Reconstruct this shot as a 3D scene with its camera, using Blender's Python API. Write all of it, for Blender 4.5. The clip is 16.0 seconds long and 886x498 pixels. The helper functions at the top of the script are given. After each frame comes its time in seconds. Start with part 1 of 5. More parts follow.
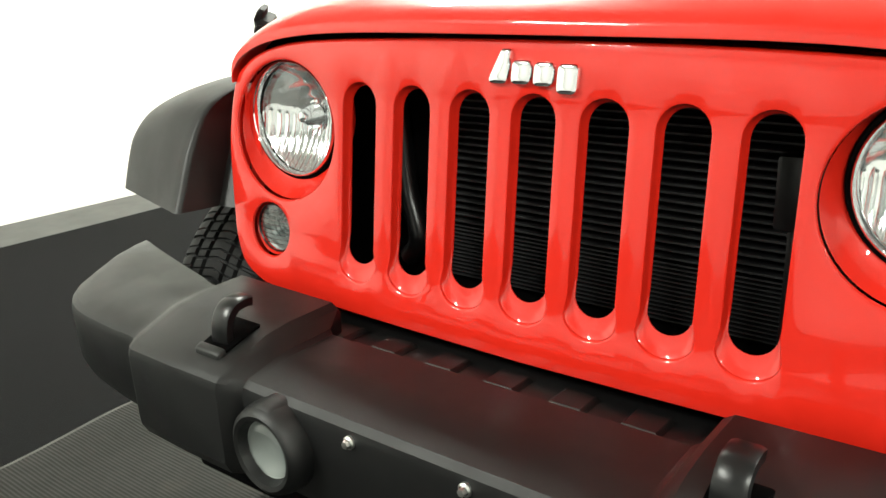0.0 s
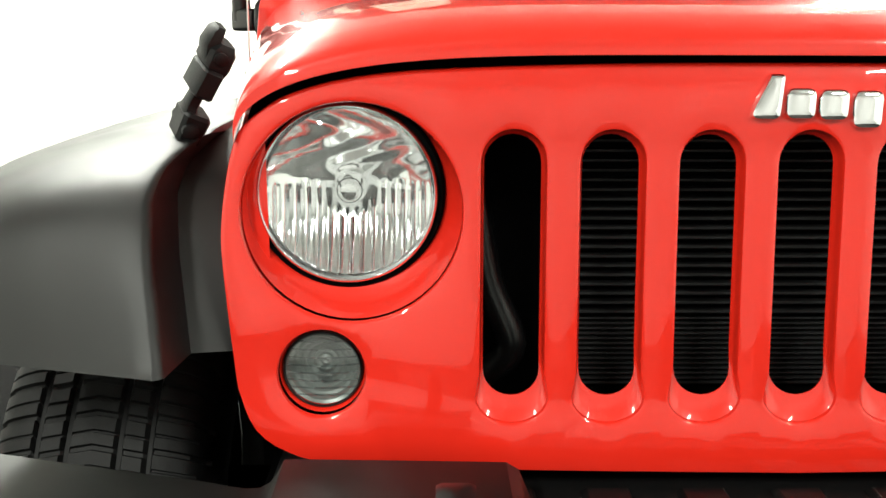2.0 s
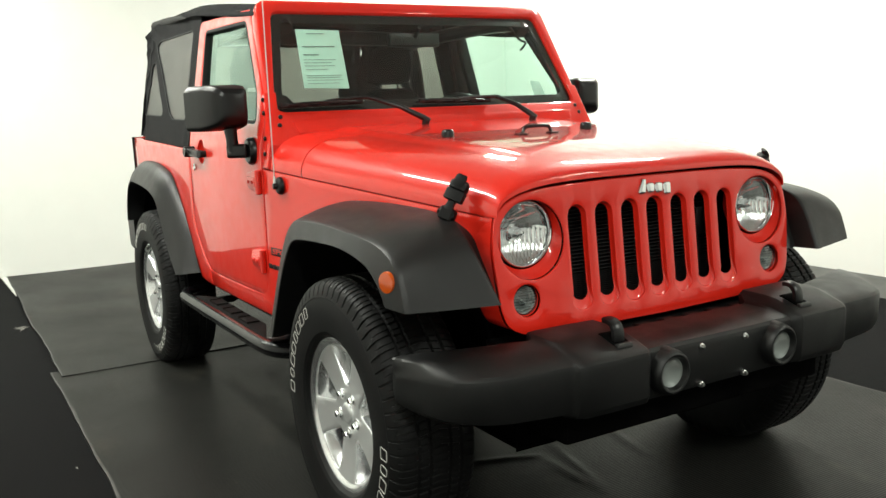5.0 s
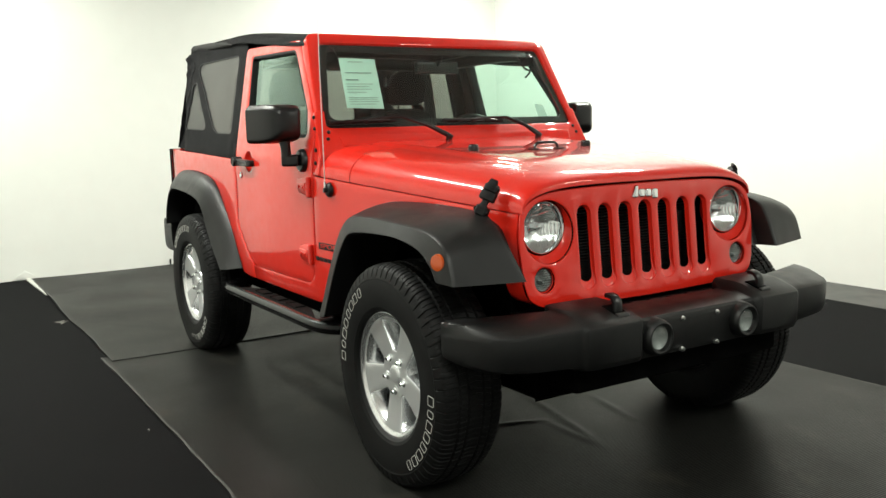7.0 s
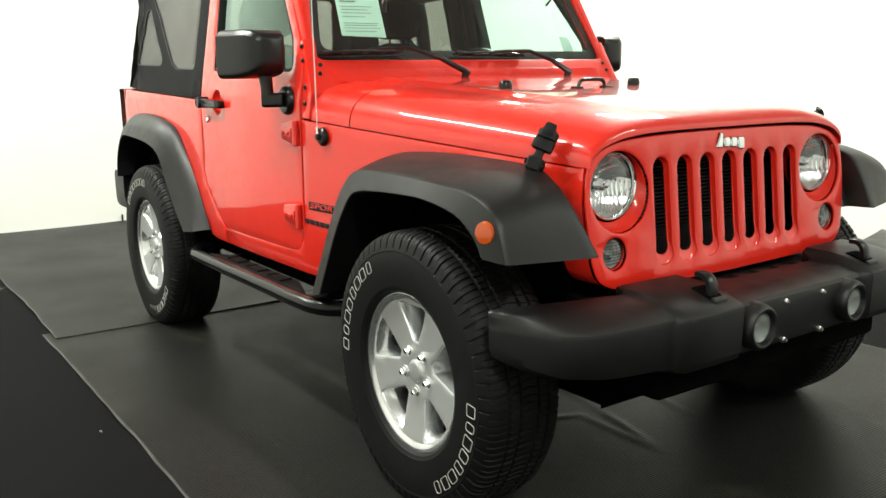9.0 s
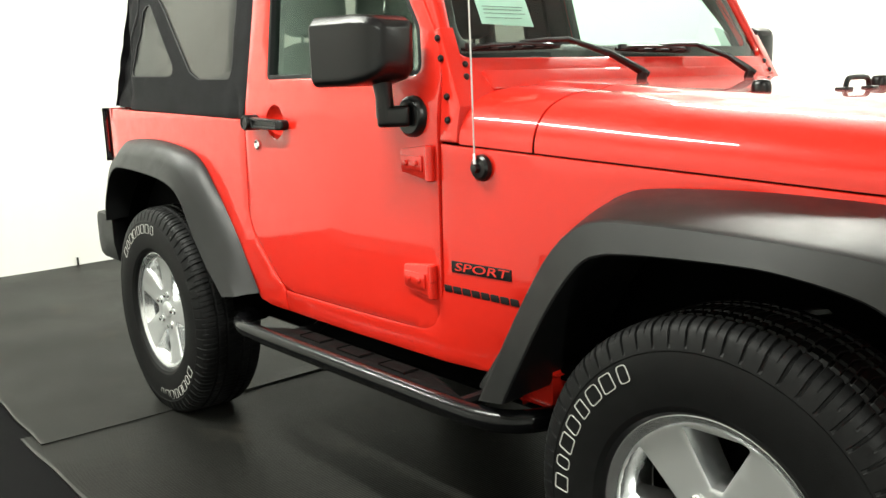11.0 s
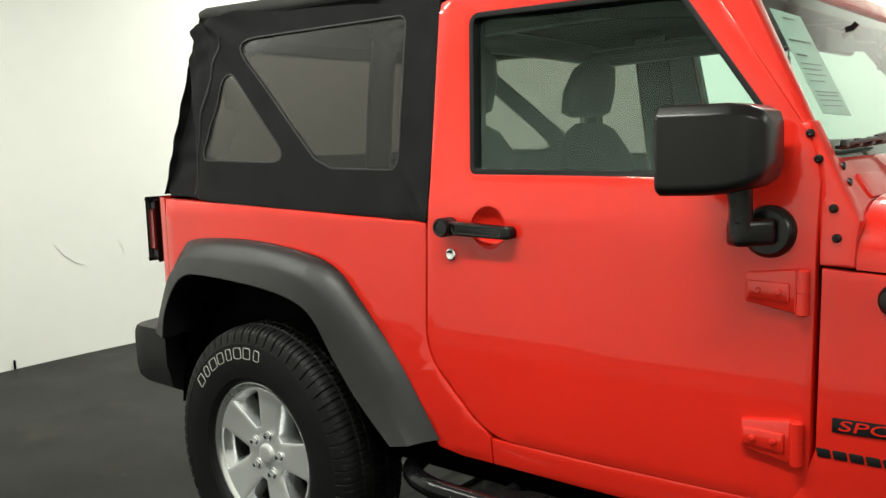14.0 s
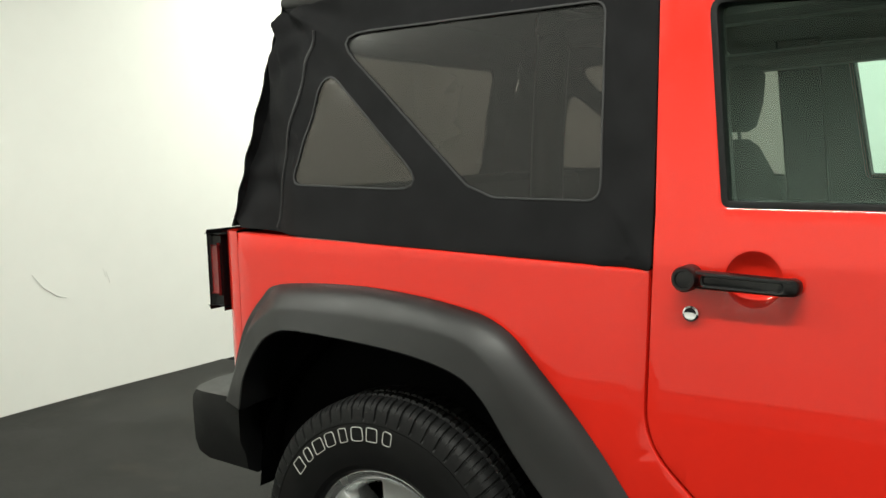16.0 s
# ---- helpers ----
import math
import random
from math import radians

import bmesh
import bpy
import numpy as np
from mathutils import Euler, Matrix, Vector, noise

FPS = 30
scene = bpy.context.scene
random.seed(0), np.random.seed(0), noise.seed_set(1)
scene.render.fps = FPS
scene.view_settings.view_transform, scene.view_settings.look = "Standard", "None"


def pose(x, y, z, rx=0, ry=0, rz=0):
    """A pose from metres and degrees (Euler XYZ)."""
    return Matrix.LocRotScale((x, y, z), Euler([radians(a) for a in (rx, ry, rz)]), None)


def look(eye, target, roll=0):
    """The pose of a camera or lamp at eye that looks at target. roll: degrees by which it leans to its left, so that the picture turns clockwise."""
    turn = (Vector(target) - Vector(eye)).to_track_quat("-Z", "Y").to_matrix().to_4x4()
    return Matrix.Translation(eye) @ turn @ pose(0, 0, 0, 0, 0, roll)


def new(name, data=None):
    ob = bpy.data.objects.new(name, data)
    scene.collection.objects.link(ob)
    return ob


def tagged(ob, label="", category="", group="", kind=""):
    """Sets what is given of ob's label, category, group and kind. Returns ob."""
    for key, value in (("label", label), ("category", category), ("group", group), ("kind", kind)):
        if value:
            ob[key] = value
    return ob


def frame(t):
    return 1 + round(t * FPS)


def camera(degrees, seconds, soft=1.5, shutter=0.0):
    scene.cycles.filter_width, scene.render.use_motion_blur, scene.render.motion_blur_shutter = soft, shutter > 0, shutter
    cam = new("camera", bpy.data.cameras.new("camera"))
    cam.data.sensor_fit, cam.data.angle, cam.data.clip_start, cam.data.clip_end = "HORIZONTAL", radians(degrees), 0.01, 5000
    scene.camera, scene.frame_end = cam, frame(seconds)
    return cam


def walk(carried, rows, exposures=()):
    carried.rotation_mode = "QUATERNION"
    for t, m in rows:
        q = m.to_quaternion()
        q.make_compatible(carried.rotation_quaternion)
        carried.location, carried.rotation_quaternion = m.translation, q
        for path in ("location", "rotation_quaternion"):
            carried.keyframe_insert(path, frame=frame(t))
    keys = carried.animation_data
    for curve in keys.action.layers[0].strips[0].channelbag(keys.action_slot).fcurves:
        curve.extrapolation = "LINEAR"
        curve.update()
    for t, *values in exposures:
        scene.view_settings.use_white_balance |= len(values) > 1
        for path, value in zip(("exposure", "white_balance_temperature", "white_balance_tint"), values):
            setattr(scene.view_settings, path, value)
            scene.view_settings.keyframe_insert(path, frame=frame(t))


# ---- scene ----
cam = camera(54.0, 16.0)
PATH = [
    (0, (1.312, 0.572, 1.133), (-0.187, -0.611, 0.537), -1.6),
    (0.5, (1.314, 0.306, 1.15), (-0.315, -0.666, 0.519), -1.2),
    (1, (1.215, 0.079, 1.125), (-0.481, -0.782, 0.506), -2.1),
    (1.5, (1.228, -0.2, 1.032), (-0.677, -0.622, 0.596), 1.1),
    (2, (1.245, -0.372, 1.066), (-0.706, -0.346, 0.626), 0.2),
    (2.5, (1.418, -0.477, 1.178), (-0.472, -0.148, 0.611), -1.2),
    (3, (1.642, -0.708, 1.213), (-0.191, -0.088, 0.706), -1.8),
    (3.5, (1.782, -1.028, 1.247), (0.014, -0.192, 0.825), -0.9),
    (4, (1.945, -1.325, 1.251), (0.214, -0.391, 0.891), -1.1),
    (4.5, (2.112, -1.59, 1.269), (0.399, -0.615, 0.931), -2),
    (7, (2.687, -2.295, 1.276), (1.006, -1.247, 0.996), -1.4),
    (7.5, (2.61, -2.256, 1.247), (0.929, -1.212, 0.958), -1.2),
    (8, (2.483, -2.2, 1.24), (0.824, -1.136, 0.902), -1.1),
    (10.5, (1.055, -2.088, 1.189), (-0.485, -0.873, 0.798), -1.8),
    (11, (0.808, -2.134, 1.206), (-0.698, -0.869, 0.843), -2),
    (11.5, (0.585, -2.141, 1.237), (-0.911, -0.863, 0.877), -2.3),
    (12, (0.354, -2.246, 1.245), (-1.087, -0.9, 0.912), -1.7),
    (12.5, (0.15, -2.324, 1.25), (-1.249, -0.924, 0.959), -1),
    (13, (-0.037, -2.336, 1.279), (-1.416, -0.913, 1.009), -1.6),
    (13.5, (-0.183, -2.379, 1.312), (-1.522, -0.915, 1.059), -2.1),
    (14, (-0.319, -2.462, 1.33), (-1.597, -0.942, 1.088), -1.8),
    (14.5, (-0.505, -2.462, 1.346), (-1.751, -0.915, 1.112), -1.9),
    (15, (-0.701, -2.434, 1.371), (-1.929, -0.872, 1.141), -2),
    (15.5, (-0.903, -2.432, 1.378), (-2.093, -0.842, 1.143), -2.2),
    (16, (-1.132, -2.385, 1.367), (-2.292, -0.771, 1.15), -1.7),
]
walk(cam, [(t, look(eye, target, roll)) for t, eye, target, roll in PATH],
     exposures=[(0.0, 1.13), (1.0, 1.06), (2.0, 1.08), (3.0, 0.93), (4.5, 0.34), (7.0, 0.10), (10.5, 0.68), (11.0, 0.58), (11.5, 0.26), (12.5, 0.2), (13.5, -0.06), (16.0, -0.2)])


# ---- world and light ----
world = bpy.data.worlds.new("world")
world.use_nodes = True
world.node_tree.nodes["Background"].inputs[0].default_value = (0.5, 0.52, 0.5, 1)
world.node_tree.nodes["Background"].inputs[1].default_value = 0.0
scene.world = world
CEIL = 3.3
LAMPS = [(-4.4, -2.0, 84), (-4.4, 2.3, 104), (-1.5, -2.0, 106), (-1.5, 2.3, 126), (3.4, -2.0, 108), (3.4, 2.3, 74)]


# ---- materials ----
def material(name, color, rough=0.5, metal=0.0, coat=0.0, spec=0.5):
    m = bpy.data.materials.new(name)
    m.use_nodes = True
    b = m.node_tree.nodes["Principled BSDF"]
    b.inputs["Base Color"].default_value = (*color, 1)
    b.inputs["Roughness"].default_value = rough
    b.inputs["Metallic"].default_value = metal
    b.inputs["Coat Weight"].default_value = coat
    b.inputs["Coat Roughness"].default_value = 0.03
    b.inputs["Specular IOR Level"].default_value = spec
    m.diffuse_color = (*color, 1)
    return m


def node(m, kind, **sets):
    n = m.node_tree.nodes.new(kind)
    for key, value in sets.items():
        n.inputs[key].default_value = value
    return n


def link(m, a, b):
    m.node_tree.links.new(a, b)


def coords(m, scale=(1, 1, 1)):
    mp = node(m, "ShaderNodeMapping", Scale=scale)
    geo = node(m, "ShaderNodeNewGeometry")
    link(m, geo.outputs["Position"], mp.inputs["Vector"])
    return mp.outputs[0]


def vary(m, amount, scale, detail=4.0, scale_xyz=(1, 1, 1), tint=(1, 1, 1)):
    """Stains and grain: the base colour swings round its value by noise."""
    b = m.node_tree.nodes["Principled BSDF"]
    base = tuple(b.inputs["Base Color"].default_value)
    nz = node(m, "ShaderNodeTexNoise", Scale=scale, Detail=detail)
    link(m, coords(m, scale_xyz), nz.inputs["Vector"])
    ramp = node(m, "ShaderNodeMapRange")
    ramp.inputs[1].default_value, ramp.inputs[2].default_value = 0.3, 0.7
    link(m, nz.outputs[0], ramp.inputs[0])
    mix = m.node_tree.nodes.new("ShaderNodeMix")
    mix.data_type = "RGBA"
    mix.inputs[6].default_value = tuple(c * (1 - amount) for c in base[:3]) + (1,)
    mix.inputs[7].default_value = tuple(min(1, c * (1 + amount) * k) for c, k in zip(base[:3], tint)) + (1,)
    link(m, ramp.outputs[0], mix.inputs[0])
    if b.inputs["Base Color"].links:
        old = b.inputs["Base Color"].links[0].from_socket
        both = m.node_tree.nodes.new("ShaderNodeMix")
        both.data_type = "RGBA"
        both.inputs[0].default_value = 0.5
        link(m, old, both.inputs[6])
        link(m, mix.outputs[2], both.inputs[7])
        link(m, both.outputs[2], b.inputs["Base Color"])
    else:
        link(m, mix.outputs[2], b.inputs["Base Color"])
    return m


def speckle(m, color, scale, low, high):
    """Scattered pale dust: the colour shows where a noise rises over a threshold."""
    b = m.node_tree.nodes["Principled BSDF"]
    nz = node(m, "ShaderNodeTexNoise", Scale=scale, Detail=6.0)
    link(m, coords(m, (1, 1.6, 1)), nz.inputs["Vector"])
    ramp = node(m, "ShaderNodeMapRange")
    ramp.inputs[1].default_value, ramp.inputs[2].default_value = low, high
    link(m, nz.outputs[0], ramp.inputs[0])
    mix = m.node_tree.nodes.new("ShaderNodeMix")
    mix.data_type = "RGBA"
    link(m, b.inputs["Base Color"].links[0].from_socket, mix.inputs[6])
    mix.inputs[7].default_value = (*color, 1)
    link(m, ramp.outputs[0], mix.inputs[0])
    link(m, mix.outputs[2], b.inputs["Base Color"])
    return m


def grain(m, strength, scale, dist=0.002, detail=3.0):
    """Fine relief by noise."""
    b = m.node_tree.nodes["Principled BSDF"]
    nz = node(m, "ShaderNodeTexNoise", Scale=scale, Detail=detail)
    link(m, coords(m), nz.inputs["Vector"])
    bump = node(m, "ShaderNodeBump", Strength=strength, Distance=dist)
    link(m, nz.outputs[0], bump.inputs["Height"])
    if b.inputs["Normal"].links:
        link(m, b.inputs["Normal"].links[0].from_socket, bump.inputs["Normal"])
    link(m, bump.outputs[0], b.inputs["Normal"])
    return m


def ripple(m, strength, period, axis, dist=0.002):
    """Even ribs across one axis."""
    b = m.node_tree.nodes["Principled BSDF"]
    wave = node(m, "ShaderNodeTexWave", Scale=1.0, Distortion=0.0)
    wave.bands_direction = axis
    link(m, coords(m, (0.314159 / period,) * 3), wave.inputs["Vector"])
    bump = node(m, "ShaderNodeBump", Strength=strength, Distance=dist)
    link(m, wave.outputs["Fac"], bump.inputs["Height"])
    link(m, bump.outputs[0], b.inputs["Normal"])
    return m


def rough_vary(m, low, high, scale):
    b = m.node_tree.nodes["Principled BSDF"]
    nz = node(m, "ShaderNodeTexNoise", Scale=scale, Detail=5.0)
    link(m, coords(m), nz.inputs["Vector"])
    r = node(m, "ShaderNodeMapRange")
    r.inputs[1].default_value, r.inputs[2].default_value = 0.3, 0.7
    r.inputs[3].default_value, r.inputs[4].default_value = low, high
    link(m, nz.outputs[0], r.inputs[0])
    link(m, r.outputs[0], b.inputs["Roughness"])
    return m


def glassy(name, color, gloss=0.02, base=0.08, sheen=(0.9, 0.9, 0.9), rim=5.0):
    """A thin pane: mostly clear, tinted, with a mirror gloss by Fresnel."""
    m = bpy.data.materials.new(name)
    m.use_nodes = True
    t = m.node_tree
    t.nodes.clear()
    out, mix = t.nodes.new("ShaderNodeOutputMaterial"), t.nodes.new("ShaderNodeMixShader")
    clear, shine, fr = t.nodes.new("ShaderNodeBsdfTransparent"), t.nodes.new("ShaderNodeBsdfGlossy"), t.nodes.new("ShaderNodeLayerWeight")
    power, rise = t.nodes.new("ShaderNodeMath"), t.nodes.new("ShaderNodeMapRange")
    power.operation = "POWER"
    power.inputs[1].default_value = rim
    rise.inputs[3].default_value = base
    clear.inputs[0].default_value = (*color, 1)
    shine.inputs["Roughness"].default_value = gloss
    shine.inputs[0].default_value = (*sheen, 1)
    t.links.new(fr.outputs["Facing"], power.inputs[0])
    t.links.new(power.outputs[0], rise.inputs[0])
    t.links.new(rise.outputs[0], mix.inputs[0])
    t.links.new(clear.outputs[0], mix.inputs[1])
    t.links.new(shine.outputs[0], mix.inputs[2])
    t.links.new(mix.outputs[0], out.inputs[0])
    m.diffuse_color = (*color, 0.5)
    return m


RED = rough_vary(grain(vary(material("red_paint", (0.67, 0.019, 0.009), 0.35, 0.0, 1.0, 0.15), 0.04, 3.0), 0.03, 900, 0.0005), 0.3, 0.42, 20)
BLACK_PLASTIC = grain(vary(material("black_plastic", (0.0028, 0.0030, 0.0032), 0.42, spec=0.44), 0.25, 6.0, tint=(1.05, 1.0, 1.0)), 0.25, 1400, 0.0008)
rough_vary(BLACK_PLASTIC, 0.40, 0.50, 14)
SATIN_BLACK = grain(material("satin_black", (0.0040, 0.0040, 0.0044), 0.30, spec=0.42), 0.1, 900, 0.0005)
GLOSS_BLACK = rough_vary(material("gloss_black", (0.0035, 0.0035, 0.004), 0.2, spec=0.26), 0.16, 0.26, 9)
PAD = grain(vary(material("ribbed_step_rubber", (0.0045, 0.0043, 0.0043), 0.65, spec=0.05), 0.3, 18.0), 0.3, 600, 0.001)
DARK = vary(material("underbody_black", (0.0014, 0.0014, 0.0015), 0.9, spec=0.03), 0.5, 9.0)
RUBBER = grain(vary(material("tyre_rubber", (0.0042, 0.0042, 0.0044), 0.56, spec=0.20), 0.3, 25.0), 0.3, 500, 0.001)
LETTER = vary(material("raised_white_rubber", (0.46, 0.46, 0.43), 0.6), 0.15, 60)
ALLOY = rough_vary(material("silver_alloy", (0.70, 0.71, 0.71), 0.34, 0.65), 0.30, 0.38, 8)
ALLOY_BRIGHT = rough_vary(material("polished_alloy", (0.76, 0.77, 0.78), 0.22, 0.9), 0.18, 0.28, 12)
CHROME = material("chrome", (0.86, 0.87, 0.88), 0.06, 1.0)
BRIGHT_STEEL = grain(material("zinc_steel", (0.6, 0.6, 0.58), 0.35, 1.0), 0.2, 800, 0.0006)
WELT = material("welt_rubber", (0.013, 0.013, 0.014), 0.6)
FABRIC = grain(vary(material("black_canvas", (0.0078, 0.0078, 0.0086), 0.85, spec=0.16), 0.25, 12.0), 0.5, 1600, 0.001)
HEM_CANVAS = grain(vary(material("sun_greyed_canvas", (0.030, 0.030, 0.029), 0.8, spec=0.3), 0.25, 14.0), 0.5, 1500, 0.001)
SEAT_CLOTH = grain(vary(material("grey_seat_cloth", (0.009, 0.0092, 0.0095), 0.9, spec=0.2), 0.2, 30), 0.15, 700, 0.001)
GLASS = glassy("green_tinted_glass", (0.72, 0.87, 0.80), 0.02, 0.085, (0.70, 0.92, 0.82), 4.2)
SCREEN_GLASS = glassy("windscreen_glass", (0.74, 0.88, 0.82))
VINYL = glassy("smoked_vinyl", (0.43, 0.405, 0.38), 0.32, 0.025, (0.8, 0.8, 0.78), 3.0)
vt = VINYL.node_tree
haze, milk = vt.nodes.new("ShaderNodeBsdfDiffuse"), vt.nodes.new("ShaderNodeMixShader")
haze.inputs[0].default_value = (0.043, 0.043, 0.042, 1)
milk.inputs[0].default_value = 0.52
vt.links.new(vt.nodes["Mix Shader"].outputs[0], milk.inputs[1])
vt.links.new(haze.outputs[0], milk.inputs[2])
vt.links.new(milk.outputs[0], vt.nodes["Material Output"].inputs[0])
LENS = glassy("clear_lens", (0.95, 0.96, 0.96), 0.03)
SMOKE_LENS = glassy("smoked_lens", (0.72, 0.74, 0.74), 0.05)
AMBER = material("amber_lens", (0.52, 0.075, 0.004), 0.15, 0.0, 0.5)
TAIL_RED = material("tail_red_lens", (0.16, 0.006, 0.006), 0.15, 0.0, 0.5)
REFLECTOR = material("headlamp_reflector", (0.88, 0.89, 0.90), 0.10, 1.0)
FOG_BOWL = material("fog_reflector", (0.24, 0.26, 0.25), 0.4, 0.5)
PAPER = vary(material("mint_paper", (0.64, 0.85, 0.76), 0.7), 0.03, 20)
INK = material("grey_print", (0.10, 0.13, 0.12), 0.7)
WALL = grain(vary(vary(material("white_wall_paint", (0.80, 0.81, 0.77), 0.6), 0.05, 0.45, 4), 0.02, 6.0), 0.15, 90, 0.001)
SIDE_WALL = grain(vary(vary(material("grey_white_wall_paint", (0.76, 0.77, 0.73), 0.6), 0.04, 0.35, 3), 0.02, 6.0), 0.15, 90, 0.001)
DARK_WALL = vary(material("grey_door_paint", (0.45, 0.45, 0.44), 0.7), 0.12, 0.6)
PALE_DUST = vary(material("pale_dust", (0.14, 0.135, 0.12), 0.8), 0.3, 20)
PAINT_STRIP = vary(material("worn_white_paint", (0.55, 0.56, 0.52), 0.7), 0.15, 30)
SCUFF = material("wall_scuff", (0.62, 0.63, 0.60), 0.7)
CEILING = vary(material("white_ceiling", (0.78, 0.79, 0.76), 0.8), 0.03, 0.5)
CONCRETE = grain(rough_vary(vary(vary(material("grey_floor", (0.055, 0.056, 0.052), 0.6), 0.2, 1.2), 0.15, 14.0), 0.45, 0.65, 3), 0.2, 60, 0.002)
CARPET = grain(vary(vary(material("black_carpet", (0.0045, 0.0045, 0.005), 0.9, spec=0.1), 0.2, 1.4), 0.3, 60), 0.8, 900, 0.003)
MAT = vary(vary(material("ribbed_rubber_mat", (0.0140, 0.0140, 0.0128), 0.45, spec=0.07), 0.22, 0.9, 5, (1, 2.2, 1)), 0.35, 30.0)
MAT = speckle(speckle(MAT, (0.034, 0.031, 0.025), 2.6, 0.60, 0.80), (0.06, 0.056, 0.045), 9.0, 0.70, 0.80)
MAT = rough_vary(ripple(MAT, 0.45, 0.010, "X", 0.0014), 0.32, 0.46, 1.3)
DUST = vary(material("dusty_rubber_edge", (0.050, 0.050, 0.046), 0.7), 0.3, 8)
WHITE_METAL = material("white_enamel", (0.75, 0.75, 0.73), 0.4)


# ---- mesh helpers ----
def mesh_ob(name, bm, mat, parent=None, label="", angle=32):
    bmesh.ops.recalc_face_normals(bm, faces=bm.faces)
    me = bpy.data.meshes.new(name)
    bm.to_mesh(me)
    bm.free()
    me.materials.append(mat)
    me.shade_smooth()
    me.set_sharp_from_angle(angle=radians(angle))
    ob = new(name, me)
    ob.parent = parent
    if label:
        ob["label"] = label
    return ob


def part(name, bm, mat, parent, label="", angle=32):
    return mesh_ob(name, bm, mat, parent, label, angle)


def grid(rows, close_u=False, close_v=False, caps=False):
    """A skin over rows of points."""
    bm = bmesh.new()
    v = [[bm.verts.new(p) for p in row] for row in rows]
    n, k = len(rows), len(rows[0])
    for i in range(n if close_u else n - 1):
        for j in range(k if close_v else k - 1):
            try:
                bm.faces.new((v[i][j], v[(i + 1) % n][j], v[(i + 1) % n][(j + 1) % k], v[i][(j + 1) % k]))
            except ValueError:
                pass
    if caps and close_v:
        bm.faces.new(v[0])
        bm.faces.new(v[-1])
    bmesh.ops.remove_doubles(bm, verts=bm.verts, dist=1e-5)
    return bm


def box(x0, x1, y0, y1, z0, z1, bevel=0.0, seg=2, turn=None):
    bm = bmesh.new()
    bmesh.ops.create_cube(bm, size=1)
    for v in bm.verts:
        v.co = Vector((x0 + (v.co.x + 0.5) * (x1 - x0), y0 + (v.co.y + 0.5) * (y1 - y0), z0 + (v.co.z + 0.5) * (z1 - z0)))
    if bevel:
        bmesh.ops.bevel(bm, geom=bm.edges[:], offset=bevel, segments=seg, affect="EDGES", profile=0.6)
    if turn:
        bmesh.ops.transform(bm, matrix=turn, verts=bm.verts)
    return bm


def tube(points, radius, seg=12, closed=False):
    """A round bar along points; radius may be one number or one a point."""
    pts = [Vector(p) for p in points]
    rows = []
    side = None
    for i, p in enumerate(pts):
        a, b = pts[max(i - 1, 0)], pts[min(i + 1, len(pts) - 1)]
        d = (b - a).normalized()
        if side is None:
            side = d.cross(Vector((0.3, 0.2, 1))).normalized()
        side = (side - d * side.dot(d)).normalized()
        up = d.cross(side)
        r = radius[i] if isinstance(radius, (list, tuple)) else radius
        rows.append([p + r * (math.cos(t) * side + math.sin(t) * up) for t in (2 * math.pi * k / seg for k in range(seg))])
    return grid(rows, close_v=True, caps=True)


def smooth(points, steps=6, closed=False):
    """Catmull-Rom through points."""
    p = [Vector(q) for q in points]
    n = len(p)
    out = []
    for i in range(n if closed else n - 1):
        if closed:
            a, b, c, d = p[i - 1], p[i], p[(i + 1) % n], p[(i + 2) % n]
        else:
            a, b, c, d = p[max(i - 1, 0)], p[i], p[i + 1], p[min(i + 2, n - 1)]
        for s in range(steps):
            t = s / steps
            out.append(0.5 * (2 * b + (c - a) * t + (2 * a - 5 * b + 4 * c - d) * t * t + (3 * b - a - 3 * c + d) * t ** 3))
    if not closed:
        out.append(p[-1])
    return out


def revolve(profile, seg=48, axis="y", a0=0.0, a1=2 * math.pi):
    """Spin (along, radius) pairs round an axis through the origin."""
    rows = []
    full = abs(a1 - a0 - 2 * math.pi) < 1e-6
    for k in range(seg if full else seg + 1):
        t = a0 + (a1 - a0) * k / seg
        c, s = math.cos(t), math.sin(t)
        rows.append([{"y": (r * c, u, r * s), "x": (u, r * c, r * s), "z": (r * c, r * s, u)}[axis] for u, r in profile])
    return grid(rows, close_u=full)


def move(bm, m):
    bmesh.ops.transform(bm, matrix=m, verts=bm.verts)
    return bm


def join(*bms):
    out = bmesh.new()
    for b in bms:
        me = bpy.data.meshes.new("tmp")
        b.to_mesh(me)
        b.free()
        out.from_mesh(me)
        bpy.data.meshes.remove(me)
    return out


def round_poly(pts, r, seg=5):
    """A polygon of (u, v) with its corners rounded; r one number or one a corner."""
    out, n = [], len(pts)
    for i in range(n):
        a, b, c = Vector(pts[i - 1]), Vector(pts[i]), Vector(pts[(i + 1) % n])
        rr = r[i] if isinstance(r, (list, tuple)) else r
        if rr <= 0:
            out.append((b.x, b.y))
            continue
        d1, d2 = (a - b).normalized(), (c - b).normalized()
        ang = max(d1.angle(d2), 0.05)
        cut = min(rr / math.tan(ang / 2), 0.48 * (a - b).length, 0.48 * (c - b).length)
        p, q = b + d1 * cut, b + d2 * cut
        for k in range(seg + 1):
            t = k / seg
            w = (1 - t) ** 2 * p + 2 * t * (1 - t) * b + t * t * q
            out.append((w.x, w.y))
    return out


